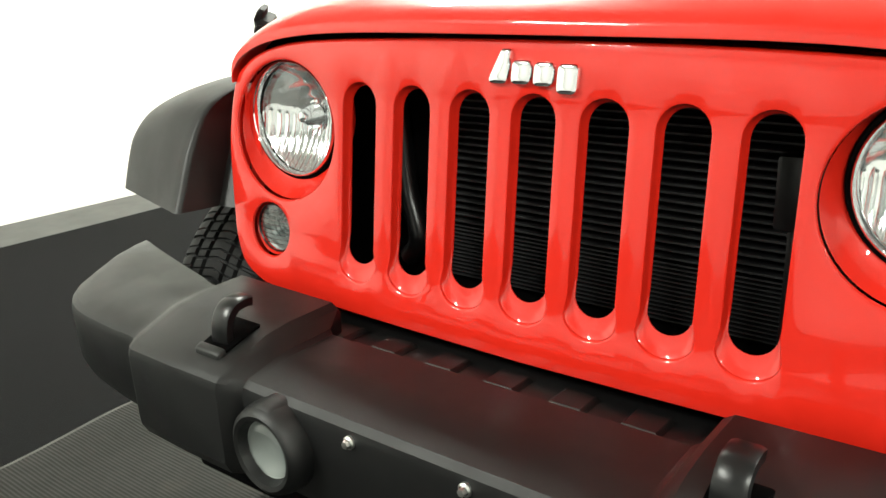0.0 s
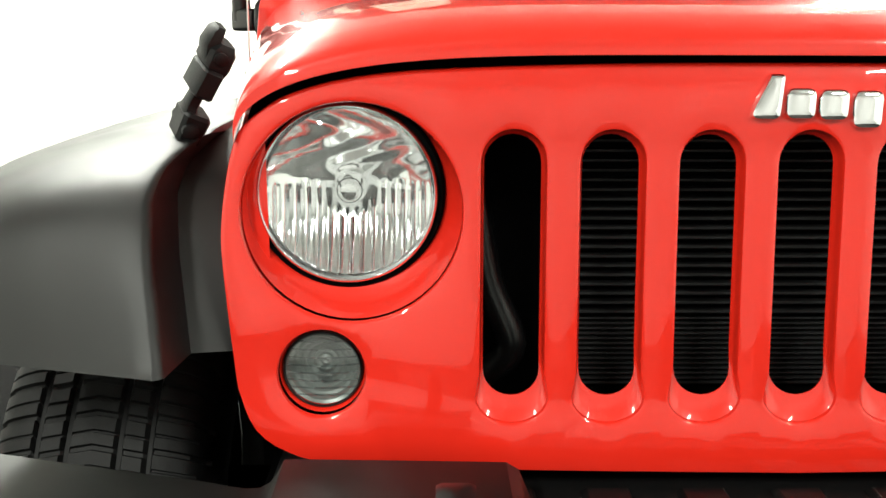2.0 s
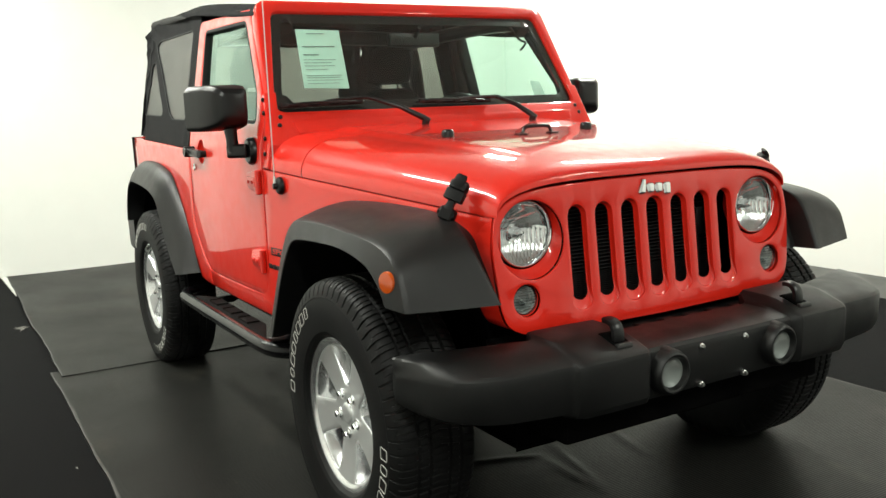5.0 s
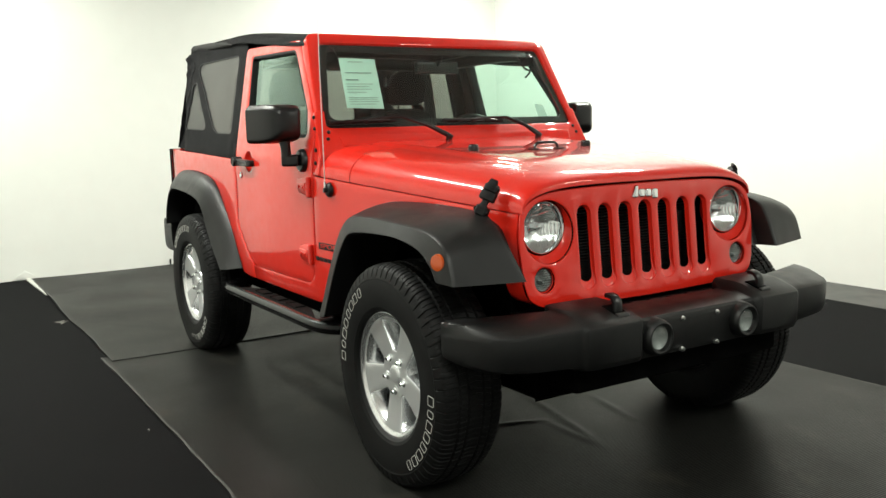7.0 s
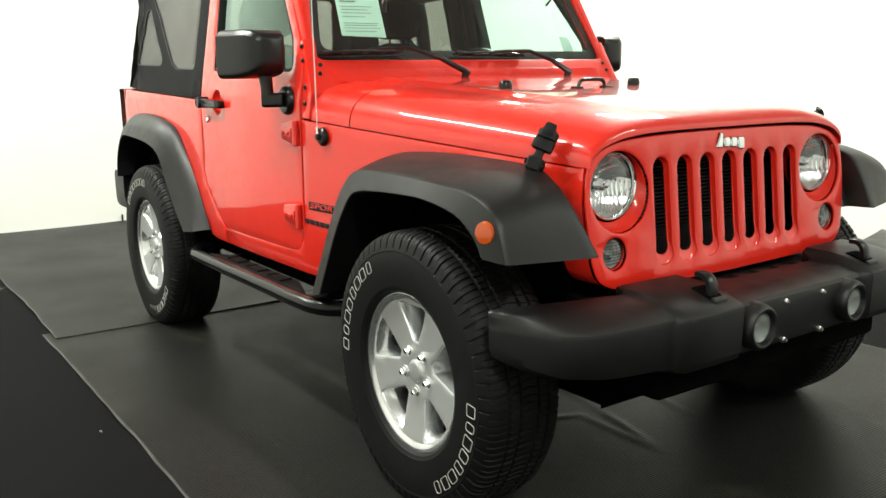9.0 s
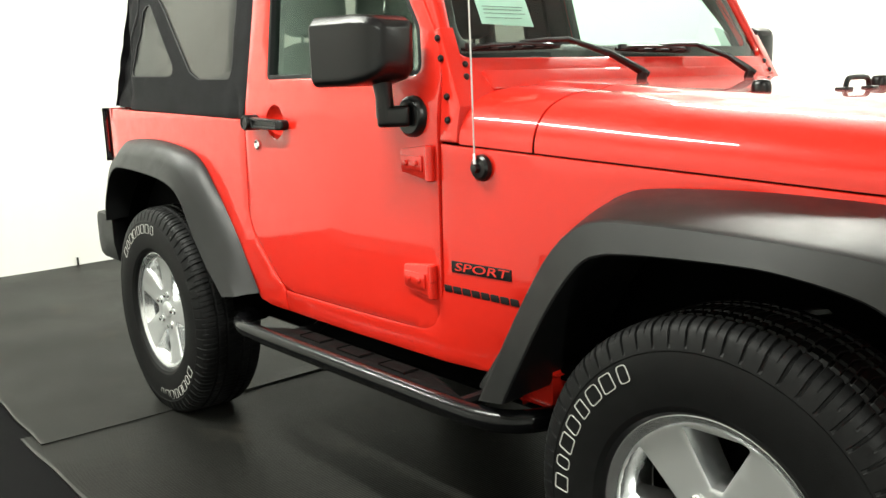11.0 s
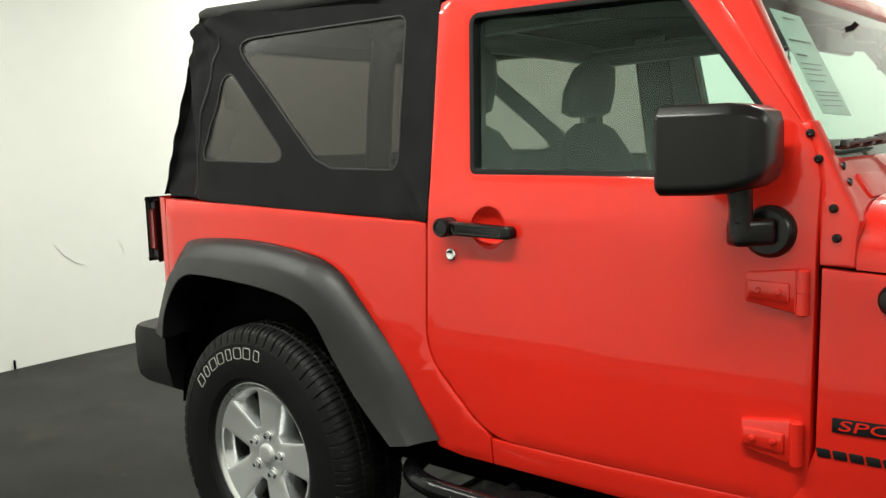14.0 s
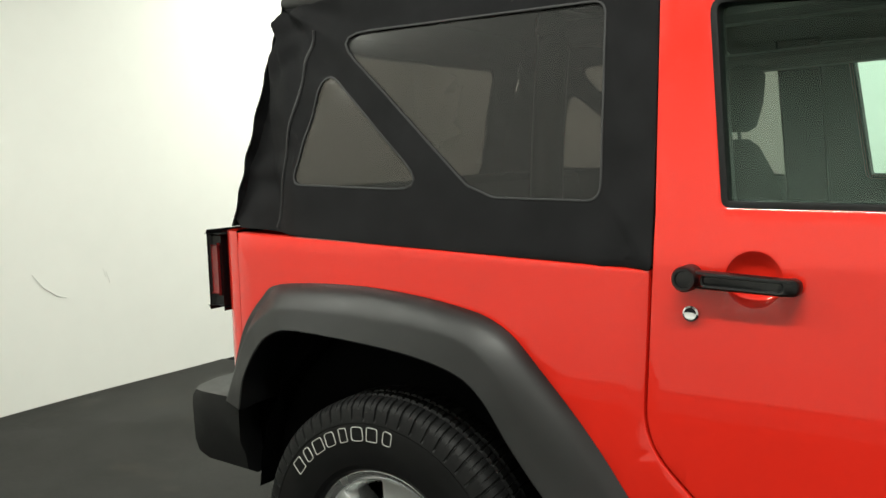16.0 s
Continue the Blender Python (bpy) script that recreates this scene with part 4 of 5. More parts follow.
REAR = [(-0.646, 1.785), (-0.676, 1.57), (-0.704, 1.36), (-0.724, 1.18), (0.724, 1.18), (0.704, 1.36), (0.676, 1.57), (0.646, 1.785)]
REAR_PANE = round_poly([(-0.545, 1.275), (0.545, 1.275), (0.500, 1.675), (-0.500, 1.675)], 0.05, 5)
ru, rv = span(-0.69, 0.69, 30), span(1.19, 1.77, 42)
rear = part("rear_curtain", panel(REAR, rear_cloth(), [REAR_PANE], 0.006, 0.002, ru, rv), FABRIC, top, "black canvas rear curtain", 60)
part("vinyl_window", panel(offset(REAR_PANE, 0.01), rear_cloth(-0.005), (), 0.002, 0.0005, ru[::3], rv[::3]), VINYL, rear, "smoked clear vinyl rear window")
for s in (-1, 1):
    rows = [[(x, s * (side_y(x, 1.70) - 0.035), roof_edge(x) - 0.12), (x, s * (side_y(x, 1.70) - 0.045), roof_edge(x) - 0.004)] for x in span(-1.06, -2.89, 30)]
    part("roof_rail", grid(rows), DARK, top, "black side rail under the canvas")
rows = []
for x, low in ((-2.875, 0.09), (-2.875, -0.011), (-2.898, -0.011), (-2.898, 0.09)):
    rows.append([(x, u * 0.625, roof_edge(x) + 0.015 * (1 - abs(u) ** 2.6) - low) for u in span(-1, 1, 16)])
part("rear_rail", grid(rows), DARK, top, "black rear rail under the canvas")


# ---- lamps, badges and fittings on the car ----
def disc_at(bm, x, y, z, s=1):
    """Puts a mesh spun round x at a place."""
    return move(bm, Matrix.Translation((x, y, z)))


def headlamp(s):
    y, z, x = s * HEAD[0], HEAD[1], 0.372
    lamp = part("headlamp", disc_at(revolve([(-0.02, 0.0915), (0.004, 0.0915), (0.011, 0.0905), (0.0125, 0.0885), (0.010, 0.0865), (0.002, 0.0845)], 72, "x"), x, y, z), CHROME, car, "round headlamp with a chrome ring", 50)
    part("gasket", disc_at(revolve([(-0.02, 0.0995), (0.001, 0.099), (0.007, 0.096), (0.006, 0.0915)], 72, "x"), x, y, z), DARK, lamp)
    def bowl(u, v, w):
        r = math.hypot(u, v)
        d = -0.046 + 0.041 * (r / 0.085) ** 2
        if r > 0.022:
            low = max(0.0, min(1.0, (0.012 - v) / 0.012))
            d += 0.0024 * low * abs(math.sin(u * math.pi / 0.0105)) * min(1.0, (r - 0.022) / 0.01)
            d += 0.0016 * (1 - low) * math.sin(u * 95 + 2.0 * math.sin(v * 80)) * math.cos(v * 120)
        return x + d - w, y + u, z + v
    part("reflector", panel(ellipse(0, 0, 0.0855, 0.0855, 96), bowl, (), 0.004, 0.0005, span(-0.084, 0.084, 80), span(-0.08, 0.08, 24)), REFLECTOR, lamp, "fluted bright reflector", 50)
    shield = join(revolve([(-0.044, 0.017), (-0.026, 0.016), (-0.020, 0.0135)], 32, "x"), revolve([(-0.024, 0.0135), (-0.016, 0.012), (-0.010, 0.008), (-0.008, 0.0)], 32, "x"))
    part("bulb_shield", disc_at(shield, x, y, z), CHROME, lamp, "chrome bulb shield", 40)
    lens_rows = []
    for r in span(0.0, 0.0855, 14):
        row = []
        for k in range(128):
            t = 2 * math.pi * k / 128
            yy, zz = r * math.cos(t), r * math.sin(t)
            dome = 0.016 * (1 - (r / 0.0855) ** 2)
            row.append((x + 0.002 + dome, y + yy, z + zz))
        lens_rows.append(row)
    ln = part("lens", grid(lens_rows, close_v=True), LENS, lamp, "clear domed headlamp lens", 60)
    ln.visible_shadow = False
    # fluted band of the lens: thin upright ribs
    for k in range(-6, 7):
        yy = k * 0.0118
        h = math.sqrt(max(0.0, 0.080 ** 2 - yy ** 2))
        lo, hi = -h, -0.012 if abs(yy) > 0.02 else -0.03
        if hi - lo < 0.012:
            continue
        pts = [(x - 0.002 + 0.014 * (1 - (yy * yy + zz * zz) / 0.0073), y + yy, z + zz) for zz in span(lo, hi, 6)]
        rib = part("flute", tube(pts, [0.0006] + [0.0016] * 5 + [0.0006], 6), LENS, lamp)
        rib.visible_shadow = False


def signal(s):
    y, z, x = s * SIGNAL[0], SIGNAL[1], face_x(SIGNAL[1]) - 0.014
    lamp = part("turn_signal", disc_at(revolve([(-0.03, 0.0405), (0.002, 0.0405), (0.004, 0.039), (0.002, 0.0375)], 48, "x"), x, y, z), SATIN_BLACK, car, "round smoked front turn signal")
    rows = []
    for i, r in enumerate(span(0.0, 0.039, 12)):
        rows.append([(x - 0.028 + 0.024 * (r / 0.039) ** 2 + (0.0018 if i % 2 else 0), y + r * math.cos(t), z + r * math.sin(t)) for t in (2 * math.pi * k / 48 for k in range(48))])
    part("reflector", grid(rows, close_v=True), FOG_BOWL, lamp, "stepped dull reflector", 15)
    part("bulb", disc_at(revolve([(-0.03, 0.008), (-0.012, 0.008), (-0.006, 0.005), (-0.004, 0)], 20, "x"), x, y, z - 0.012), SMOKE_LENS, lamp)
    rows = []
    for r in span(0.0, 0.0395, 10):
        rows.append([(x + 0.001 + 0.008 * (1 - (r / 0.0395) ** 2), y + r * math.cos(t), z + r * math.sin(t)) for t in (2 * math.pi * k / 48 for k in range(48))])
    ln = part("lens", grid(rows, close_v=True), SMOKE_LENS, lamp, "smoked signal lens", 60)
    ln.visible_shadow = False
    for zz in span(-0.026, 0.030, 7):
        h = math.sqrt(0.037 ** 2 - zz ** 2)
        rb = part("flute", tube([(x + 0.0005 + 0.007 * (1 - (yy * yy + zz * zz) / 0.00156), y + yy, z + zz) for yy in span(-h, h, 8)], 0.0010, 6), SMOKE_LENS, lamp)
        rb.visible_shadow = False


def latch(s):
    """Rubber bonnet catch: a bolted foot on the wing, a waisted neck, a broad strap and a hook whose tongue leans out."""
    low, high = Vector((0.278, 0.631, 0.990)), Vector((0.288, 0.579, 1.082))
    ax = (high - low).normalized()
    nrm = Vector((0.55, 0.78, 0.35)).normalized()
    nrm = (nrm - ax * nrm.dot(ax)).normalized()
    sd = ax.cross(nrm)
    frame_of = Matrix((ax, nrm * 1.1, sd * 1.12)).transposed().to_4x4()
    frame_of.translation = low

    def placed(bm):
        bm = move(bm, frame_of)
        return bm if s > 0 else move(bm, Matrix.Scale(-1, 4, (0, 1, 0)))

    def slab(stations, bevel=0.0035):
        """A block along the latch: (along, outwards, half thickness, half width) a station."""
        rows = [[(a, n + p * tn, q * ws) for p, q in ((-1, -0.75), (-0.75, -1), (0.75, -1), (1, -0.75), (1, 0.75), (0.75, 1), (-0.75, 1), (-1, 0.75))] for a, n, tn, ws in stations]
        return placed(grid(rows, close_v=True, caps=True))
    ob = part("bonnet_latch", slab([(-0.021, 0.004, 0.010, 0.015), (-0.018, 0.006, 0.013, 0.019), (0.010, 0.007, 0.014, 0.020), (0.014, 0.006, 0.011, 0.017)]), RUBBER, car, "black rubber bonnet latch")
    part("neck", slab([(0.008, 0.014, 0.007, 0.015), (0.018, 0.014, 0.006, 0.010), (0.030, 0.013, 0.006, 0.009), (0.040, 0.012, 0.007, 0.013)]), RUBBER, ob, "waisted rubber neck")
    part("strap", slab([(0.034, 0.013, 0.008, 0.021), (0.037, 0.014, 0.011, 0.0245), (0.064, 0.013, 0.011, 0.0245), (0.067, 0.012, 0.008, 0.022)]), RUBBER, ob, "broad black rubber strap")
    part("catch", slab([(0.064, 0.010, 0.010, 0.020), (0.070, 0.012, 0.013, 0.0225), (0.088, 0.012, 0.013, 0.021), (0.096, 0.010, 0.008, 0.016)]), RUBBER, ob, "black catch body")
    part("tongue", slab([(0.072, 0.018, 0.007, 0.014), (0.088, 0.023, 0.007, 0.0145), (0.104, 0.022, 0.006, 0.013), (0.110, 0.020, 0.004, 0.010)]), RUBBER, ob, "leaning rubber tongue")
    for a, n, r in ((-0.004, 0.010, 0.0085), (0.082, 0.014, 0.007)):
        for q in (-1, 1):
            cap = tube([(a, n, q * 0.018), (a, n, q * 0.0235), (a, n, q * 0.0245)], [r, r, r * 0.7], 14)
            part("pin", placed(cap), RUBBER, ob, "round pin head")


for s in (-1, 1):
    headlamp(s)
    signal(s)
    latch(s)


# chrome emblem on the grille: four plain rounded slabs
def emblem_piece(loop):
    return panel(loop, lambda u, v, w: (face_x(v) + 0.008 - w, u, v), (), 0.011, 0.0035)


badge_bms = [emblem_piece(round_poly([(-0.0680, 1.0040), (-0.0360, 1.0040), (-0.0320, 1.0475), (-0.0465, 1.0475)], [0.008, 0.008, 0.004, 0.004], 4))]
for c, lo, hi in ((-0.0165, 1.0045, 1.0345), (0.0155, 1.0035, 1.0335), (0.0485, 0.9960, 1.0325)):
    badge_bms.append(emblem_piece(round_poly([(c - 0.0150, lo), (c + 0.0140, lo), (c + 0.0155, hi), (c - 0.0135, hi)], 0.0085, 5)))
part("emblem", join(*badge_bms), CHROME, car, "small chrome emblem on the grille", 40)

# radiator and dark parts behind the grille
radiator = part("radiator", box(0.20, 0.262, -0.36, 0.36, 0.66, 1.03), DARK, car, "black radiator behind the grille")
FIN = vary(material("radiator_fin", (0.011, 0.011, 0.012), 0.55, 0.2), 0.3, 30)
for z in span(0.775, 1.005, 21):
    part("fin", box(0.262, 0.284, -0.235, 0.36, z - 0.0016, z + 0.0016, 0.0006, 1), FIN, radiator)
for z in span(0.685, 0.765, 13):
    part("fin", box(0.262, 0.276, -0.235, 0.36, z - 0.0011, z + 0.0011), FIN, radiator)
hose = smooth([(0.28, -0.31, 0.70), (0.29, -0.28, 0.74), (0.28, -0.31, 0.82), (0.27, -0.33, 0.95)], 6)
part("hose", tube(hose, 0.018, 12), SATIN_BLACK, radiator, "black radiator hose")
part("bracket", join(box(0.27, 0.31, 0.27, 0.33, 0.84, 0.93, 0.006), box(0.28, 0.30, 0.285, 0.30, 0.68, 0.84, 0.004)), SATIN_BLACK, radiator, "black bracket behind the grille")
part("bulkhead", join(box(0.16, 0.20, -0.55, 0.55, 0.50, 1.02), box(-0.80, 0.20, -0.50, 0.50, 0.50, 0.56)), DARK, car)

# bumper fittings
for s in (-1, 1):
    y, z = s * 0.214, 0.567
    ring = part("fog_lamp", disc_at(revolve([(-0.05, 0.064), (-0.010, 0.0625), (0.004, 0.058), (0.009, 0.051), (0.007, 0.045), (-0.004, 0.0405), (-0.014, 0.039)], 56, "x"), 0.690, y, z), BLACK_PLASTIC, bumper, "round fog lamp in a black ring", 40)
    part("ring_boss", grid([[(x, y + w * k, z + b + (t - b) * max(0.0, 1 - abs(k) ** 2.6)) for k in span(-1, 1, 14)] for x, w, b, t in ((0.694, 0.030, 0.038, 0.053), (0.690, 0.034, 0.034, 0.060), (0.680, 0.036, 0.034, 0.064), (0.660, 0.037, 0.034, 0.0665), (0.640, 0.034, 0.034, 0.066), (0.615, 0.026, 0.034, 0.062))], caps=True), BLACK_PLASTIC, ring, "raised boss above the lamp ring", 50)
    part("reflector", disc_at(revolve([(-0.018, 0.0), (-0.0165, 0.015), (-0.011, 0.030), (-0.005, 0.0395)], 40, "x"), 0.690, y, z), FOG_BOWL, ring, "pale reflector", 60)
    ln = part("lens", disc_at(revolve([(-0.005, 0.0395), (0.001, 0.034), (0.004, 0.022), (0.005, 0.0)], 40, "x"), 0.688, y, z), LENS, ring, "clear fog lamp lens", 60)
    ln.visible_shadow = False
    y = s * 0.352
    pts = smooth([(0.632, y, 0.635), (0.634, y, 0.672), (0.630, y, 0.696), (0.618, y, 0.710), (0.602, y, 0.714), (0.590, y, 0.713)], 5)
    rows = []
    for a, p, q in zip([pts[0]] + pts[:-1], pts, pts[1:] + [pts[-1]]):
        d = (q - a).normalized()
        n = Vector((d.z, 0, -d.x))
        rows.append([p + n * 0.0078 * f + Vector((0, 0.0165 * g, 0)) for f, g in ((-1, -0.7), (-0.7, -1), (0.7, -1), (1, -0.7), (1, 0.7), (0.7, 1), (-0.7, 1), (-1, 0.7))])
    hook_bm = grid(rows, close_v=True, caps=True)
    part("tow_hook", hook_bm, SATIN_BLACK, bumper, "black steel tow hook", 50)
    top_at = lambda u: lerp([(0.55, 0.6836), (0.6005, 0.6782), (0.6455, 0.6628), (0.683, 0.648)], u)
    slot = panel(round_poly([(0.588, y - 0.028), (0.650, y - 0.026), (0.650, y + 0.026), (0.588, y + 0.028)], 0.005, 3), lambda u, v, w: (u, v, top_at(u) + 0.0006 - w), (), 0.004, 0.0005, [0.6005, 0.625, 0.6455])
    part("hook_slot", slot, DARK, bumper, "dark slot round the hook")
    lip = panel(round_poly([(0.650, y - 0.027), (0.664, y - 0.025), (0.664, y + 0.025), (0.650, y + 0.027)], 0.004, 3), lambda u, v, w: (u, v, top_at(u) + 0.005 - w), (), 0.010, 0.003)
    part("slot_lip", lip, BLACK_PLASTIC, bumper, "raised lip before the slot")
for y in (-0.085, 0.085):
    for z in (0.612, 0.505):
        b = join(revolve([(-0.01, 0.0085), (0.003, 0.0085), (0.005, 0.006)], 20, "x"), revolve([(0.004, 0.0055), (0.010, 0.005), (0.011, 0)], 6, "x"))
        part("bolt", disc_at(b, 0.667, y, z), BRIGHT_STEEL, bumper, "zinc-plated bolt", 30)
deck = part("bumper_deck", box(0.30, 0.508, -0.54, 0.54, 0.612, 0.629, 0.004), BLACK_PLASTIC, bumper, "black plastic deck behind the bumper")
for k in range(11):
    y = (k - 5) * 0.0972
    tab = grid([[(0.462 + dx * f, y + dy * f, z) for dx, dy in ((-0.026, -0.026), (0.026, -0.026), (0.026, 0.026), (-0.026, 0.026))] for f, z in ((1, 0.628), (0.86, 0.635), (0.78, 0.6365))], close_v=True, caps=True)
    part("deck_tab", tab, BLACK_PLASTIC, deck)
part("lower_valance", join(box(0.30, 0.60, -0.50, 0.50, 0.40, 0.50, 0.02, 3), box(0.20, 0.42, -0.56, 0.56, 0.48, 0.60, 0.01)), DARK, bumper, "black valance below the bumper")

# side marker lamps on the flares
for s in (-1, 1):
    mk = disc_at(revolve([(-0.014, 0.0285), (0.0, 0.0285), (0.004, 0.026), (0.007, 0.0)], 36), 0, 0, 0)
    mk = move(mk, Matrix.Translation((0.374, s * 0.8755, 0.848)) @ pose(0, 0, 0, 0, 0, -14 if s > 0 else 194))
    part("side_marker", mk, AMBER, front_flares[s], "round amber side marker lamp", 40)


# side badges: a black bar with a word cut out, and a row of plain dark marks below
BADGE_BLACK = material("badge_black", (0.005, 0.0045, 0.0045), 0.5, spec=0.3)


def text_mesh(body, size, depth):
    cu = bpy.data.curves.new("text", "FONT")
    cu.body, cu.size, cu.extrude, cu.align_x, cu.align_y, cu.shear = body, size, depth, "CENTER", "CENTER", 0.15
    cu.resolution_u = 3
    ob = bpy.data.objects.new("text", cu)
    scene.collection.objects.link(ob)
    me = bpy.data.meshes.new_from_object(ob.evaluated_get(bpy.context.evaluated_depsgraph_get()))
    bm = bmesh.new()
    bm.from_mesh(me)
    bpy.data.objects.remove(ob)
    return bm


for s in (-1, 1):
    bar = panel(round_poly([(-0.791, 0.759), (-0.613, 0.755), (-0.613, 0.783), (-0.791, 0.788)], 0.002, 2), place_side(s, 0.0025), (), 0.004, 0.0005, span(-0.75, -0.65, 3))
    badge = part("badge", bar, BADGE_BLACK, car, "black side badge with the word sport in red")
    word = text_mesh("SPORT", 0.0290, 0.0006)
    for v in word.verts:
        u = -0.7020 + (v.co.x * 1.85 if s < 0 else -v.co.x * 1.85)
        v.co = Vector(place_side(s, 0.0032)(u, 0.7713 + v.co.y - 0.022 * (u + 0.702), -v.co.z))
    part("badge_word", word, RED, badge, "red cut-out word")
    for k in range(8):
        u = -0.815 + k * 0.0285
        part("side_mark", panel(round_poly([(u, 0.7075 - 0.0015 * k), (u + 0.0245, 0.7060 - 0.0015 * k), (u + 0.0245 + s * 0.004, 0.7235 - 0.0015 * k), (u + s * 0.004, 0.7250 - 0.0015 * k)], 0.003, 2), place_side(s, 0.002), (), 0.003, 0.0005), BADGE_BLACK, car, "small black mark on the wing")

# aerial
aerial = part("aerial", move(revolve([(0, 0.032), (0.010, 0.030), (0.016, 0.024), (0.018, 0.012), (0.030, 0.010), (0.032, 0)], 32), Matrix.Translation((-0.690, -seam_y(-0.69), 1.020)) @ pose(0, 0, 0, 0, 0, 180)), SATIN_BLACK, car, "black aerial base with a thin metal mast")
part("ferrule", tube([(-0.692, -0.768, 1.018), (-0.693, -0.768, 1.055)], [0.006, 0.0045], 10), CHROME, aerial, "chrome ferrule")
part("mast", tube([(-0.693, -0.768, 1.05), (-0.700, -0.766, 1.4), (-0.708, -0.762, 1.93)], [0.0022, 0.002, 0.0015], 8), BRIGHT_STEEL, aerial, "thin steel mast")


# windscreen brackets and bolts
def bolt_cap(r=0.0085):
    return revolve([(0, r), (0.004, r), (0.007, r * 0.75), (0.008, r * 0.4), (0.006, 0)], 14)


for s in (-1, 1):
    br = [(-0.821, 1.078), (-0.7575, 1.076), (-0.756, 1.132), (-0.752, 1.163), (-0.789, 1.232), (-0.823, 1.300), (-0.850, 1.352), (-0.870, 1.350), (-0.879, 1.337), (-0.850, 1.285), (-0.828, 1.20)]
    bracket = part("screen_bracket", panel(round_poly(br, [0.003, 0.004, 0.01, 0.01, 0, 0, 0.004, 0.01, 0.004, 0.02, 0.02], 4), lambda u, v, w: (u, s * (0.7575 - w - (v - 1.15) * 0.135), v), (), 0.045, 0.007, (), [1.15, 1.2, 1.25, 1.3]), RED, car, "red windscreen bracket with black bolts", 40)
    for bx, bz in ((-0.850, 1.327), (-0.832, 1.278), (-0.800, 1.186), (-0.791, 1.131)):
        part("bolt", move(bolt_cap(), Matrix.Translation((bx, s * (0.758 - (bz - 1.15) * 0.135), bz)) @ pose(0, 0, 0, 0, 0, 0 if s > 0 else 180)), SATIN_BLACK, bracket, "black bolt")
    for u, v in ((-0.690, 1.262), (-0.700, 1.232)):
        p = Vector(screen(s * -u, v, 0))
        bm = move(revolve([(0, 0.0085), (0.004, 0.0085), (0.007, 0.006), (0.008, 0)], 14, "x"), Matrix.Translation(p + Vector((-0.001, 0, 0))))
        part("bolt", bm, SATIN_BLACK, wind, "black bolt")
low = panel(round_poly([(-0.635, 1.200), (0.635, 1.200), (0.650, 1.248), (-0.650, 1.248)], 0.008, 3), lambda u, v, w: (Vector(screen(u, v, w)) + Vector((0.006, 0, 0))), (), 0.02, 0.004, us)
part("cowl_trim", low, RED, wind, "red raised lower trim of the windscreen")


# wipers
def wiper(pivot, tip0, tip1):
    def g(u, v, out):
        return Vector(screen(u, v, 0)) + Vector((0.88, 0, 0.47)) * out

    def between(t, out, rise=0.0):
        return g(tip0[0] + (tip1[0] - tip0[0]) * t, tip0[1] + (tip1[1] - tip0[1]) * t + rise, out)
    pivot = Vector(pivot)
    down = Vector((-0.25, 0, -1)).normalized()
    cap = tube([pivot + down * 0.05, pivot + down * 0.006, pivot], [0.016, 0.014, 0.009], 16)
    w = part("wiper", cap, SATIN_BLACK, car, "black windscreen wiper")
    elbow = g(tip1[0] + 0.012, tip1[1] + 0.006, 0.034)
    back = (pivot - elbow).normalized()
    arm = tube([pivot + back * 0.016 + down * 0.008, pivot - back * 0.012 + down * 0.004, pivot * 0.55 + elbow * 0.45 + Vector((0.004, 0, 0.006)), elbow, between(0.80, 0.033, 0.006), between(0.52, 0.028, 0.004)],
               [0.010, 0.012, 0.0095, 0.007, 0.0055, 0.0045], 10)
    part("arm", arm, SATIN_BLACK, w, "tapered black wiper arm")
    bow = tube([between(t, 0.010 + 0.018 * math.sin(math.pi * t) ** 0.7) for t in span(0.06, 0.94, 12)], 0.0045, 8)
    part("bow", bow, SATIN_BLACK, w, "bowed blade carrier")
    rub = tube([between(t, 0.007) for t in span(0, 1, 10)], [0.0035] + [0.0065] * 9 + [0.0035], 8)
    part("blade", rub, RUBBER, w, "black wiper blade")
    for t in (0.06, 0.28, 0.52, 0.74, 0.94):
        c = between(t, 0.016, 0.001)
        part("claw", move(box(-0.006, 0.006, -0.014, 0.014, -0.007, 0.009, 0.003), Matrix.Translation(c)), SATIN_BLACK, w)


wiper((-0.684, -0.143, 1.238), (-0.689, 1.295), (-0.350, 1.302))
wiper((-0.650, 0.345, 1.234), (-0.119, 1.296), (0.235, 1.290))

# bonnet bumpers and tie-down loop
for y in (-0.319, 0.274):
    z = crown(-0.232, y / seam_y(-0.232))
    part("bonnet_bumper", move(revolve([(-0.003, 0.022), (0.012, 0.022), (0.022, 0.019), (0.025, 0.015), (0.026, 0)], 24, "z"), Matrix.Translation((-0.232, y, z))), SATIN_BLACK, car, "black rubber bonnet bumper", 40)
z = crown(-0.165, 0)
loop_pts = smooth([(-0.165, -0.062, z), (-0.165, -0.058, z + 0.014), (-0.165, -0.045, z + 0.026), (-0.165, 0.0, z + 0.028), (-0.165, 0.045, z + 0.026), (-0.165, 0.058, z + 0.014), (-0.165, 0.062, z)], 4)
loop = part("footman_loop", tube(loop_pts, 0.0065, 10), SATIN_BLACK, car, "black tie-down loop on the bonnet")
for y in (-0.085, 0.050):
    part("loop_foot", box(-0.18, -0.15, y, y + 0.035, z - 0.003, z + 0.006, 0.003), SATIN_BLACK, loop)

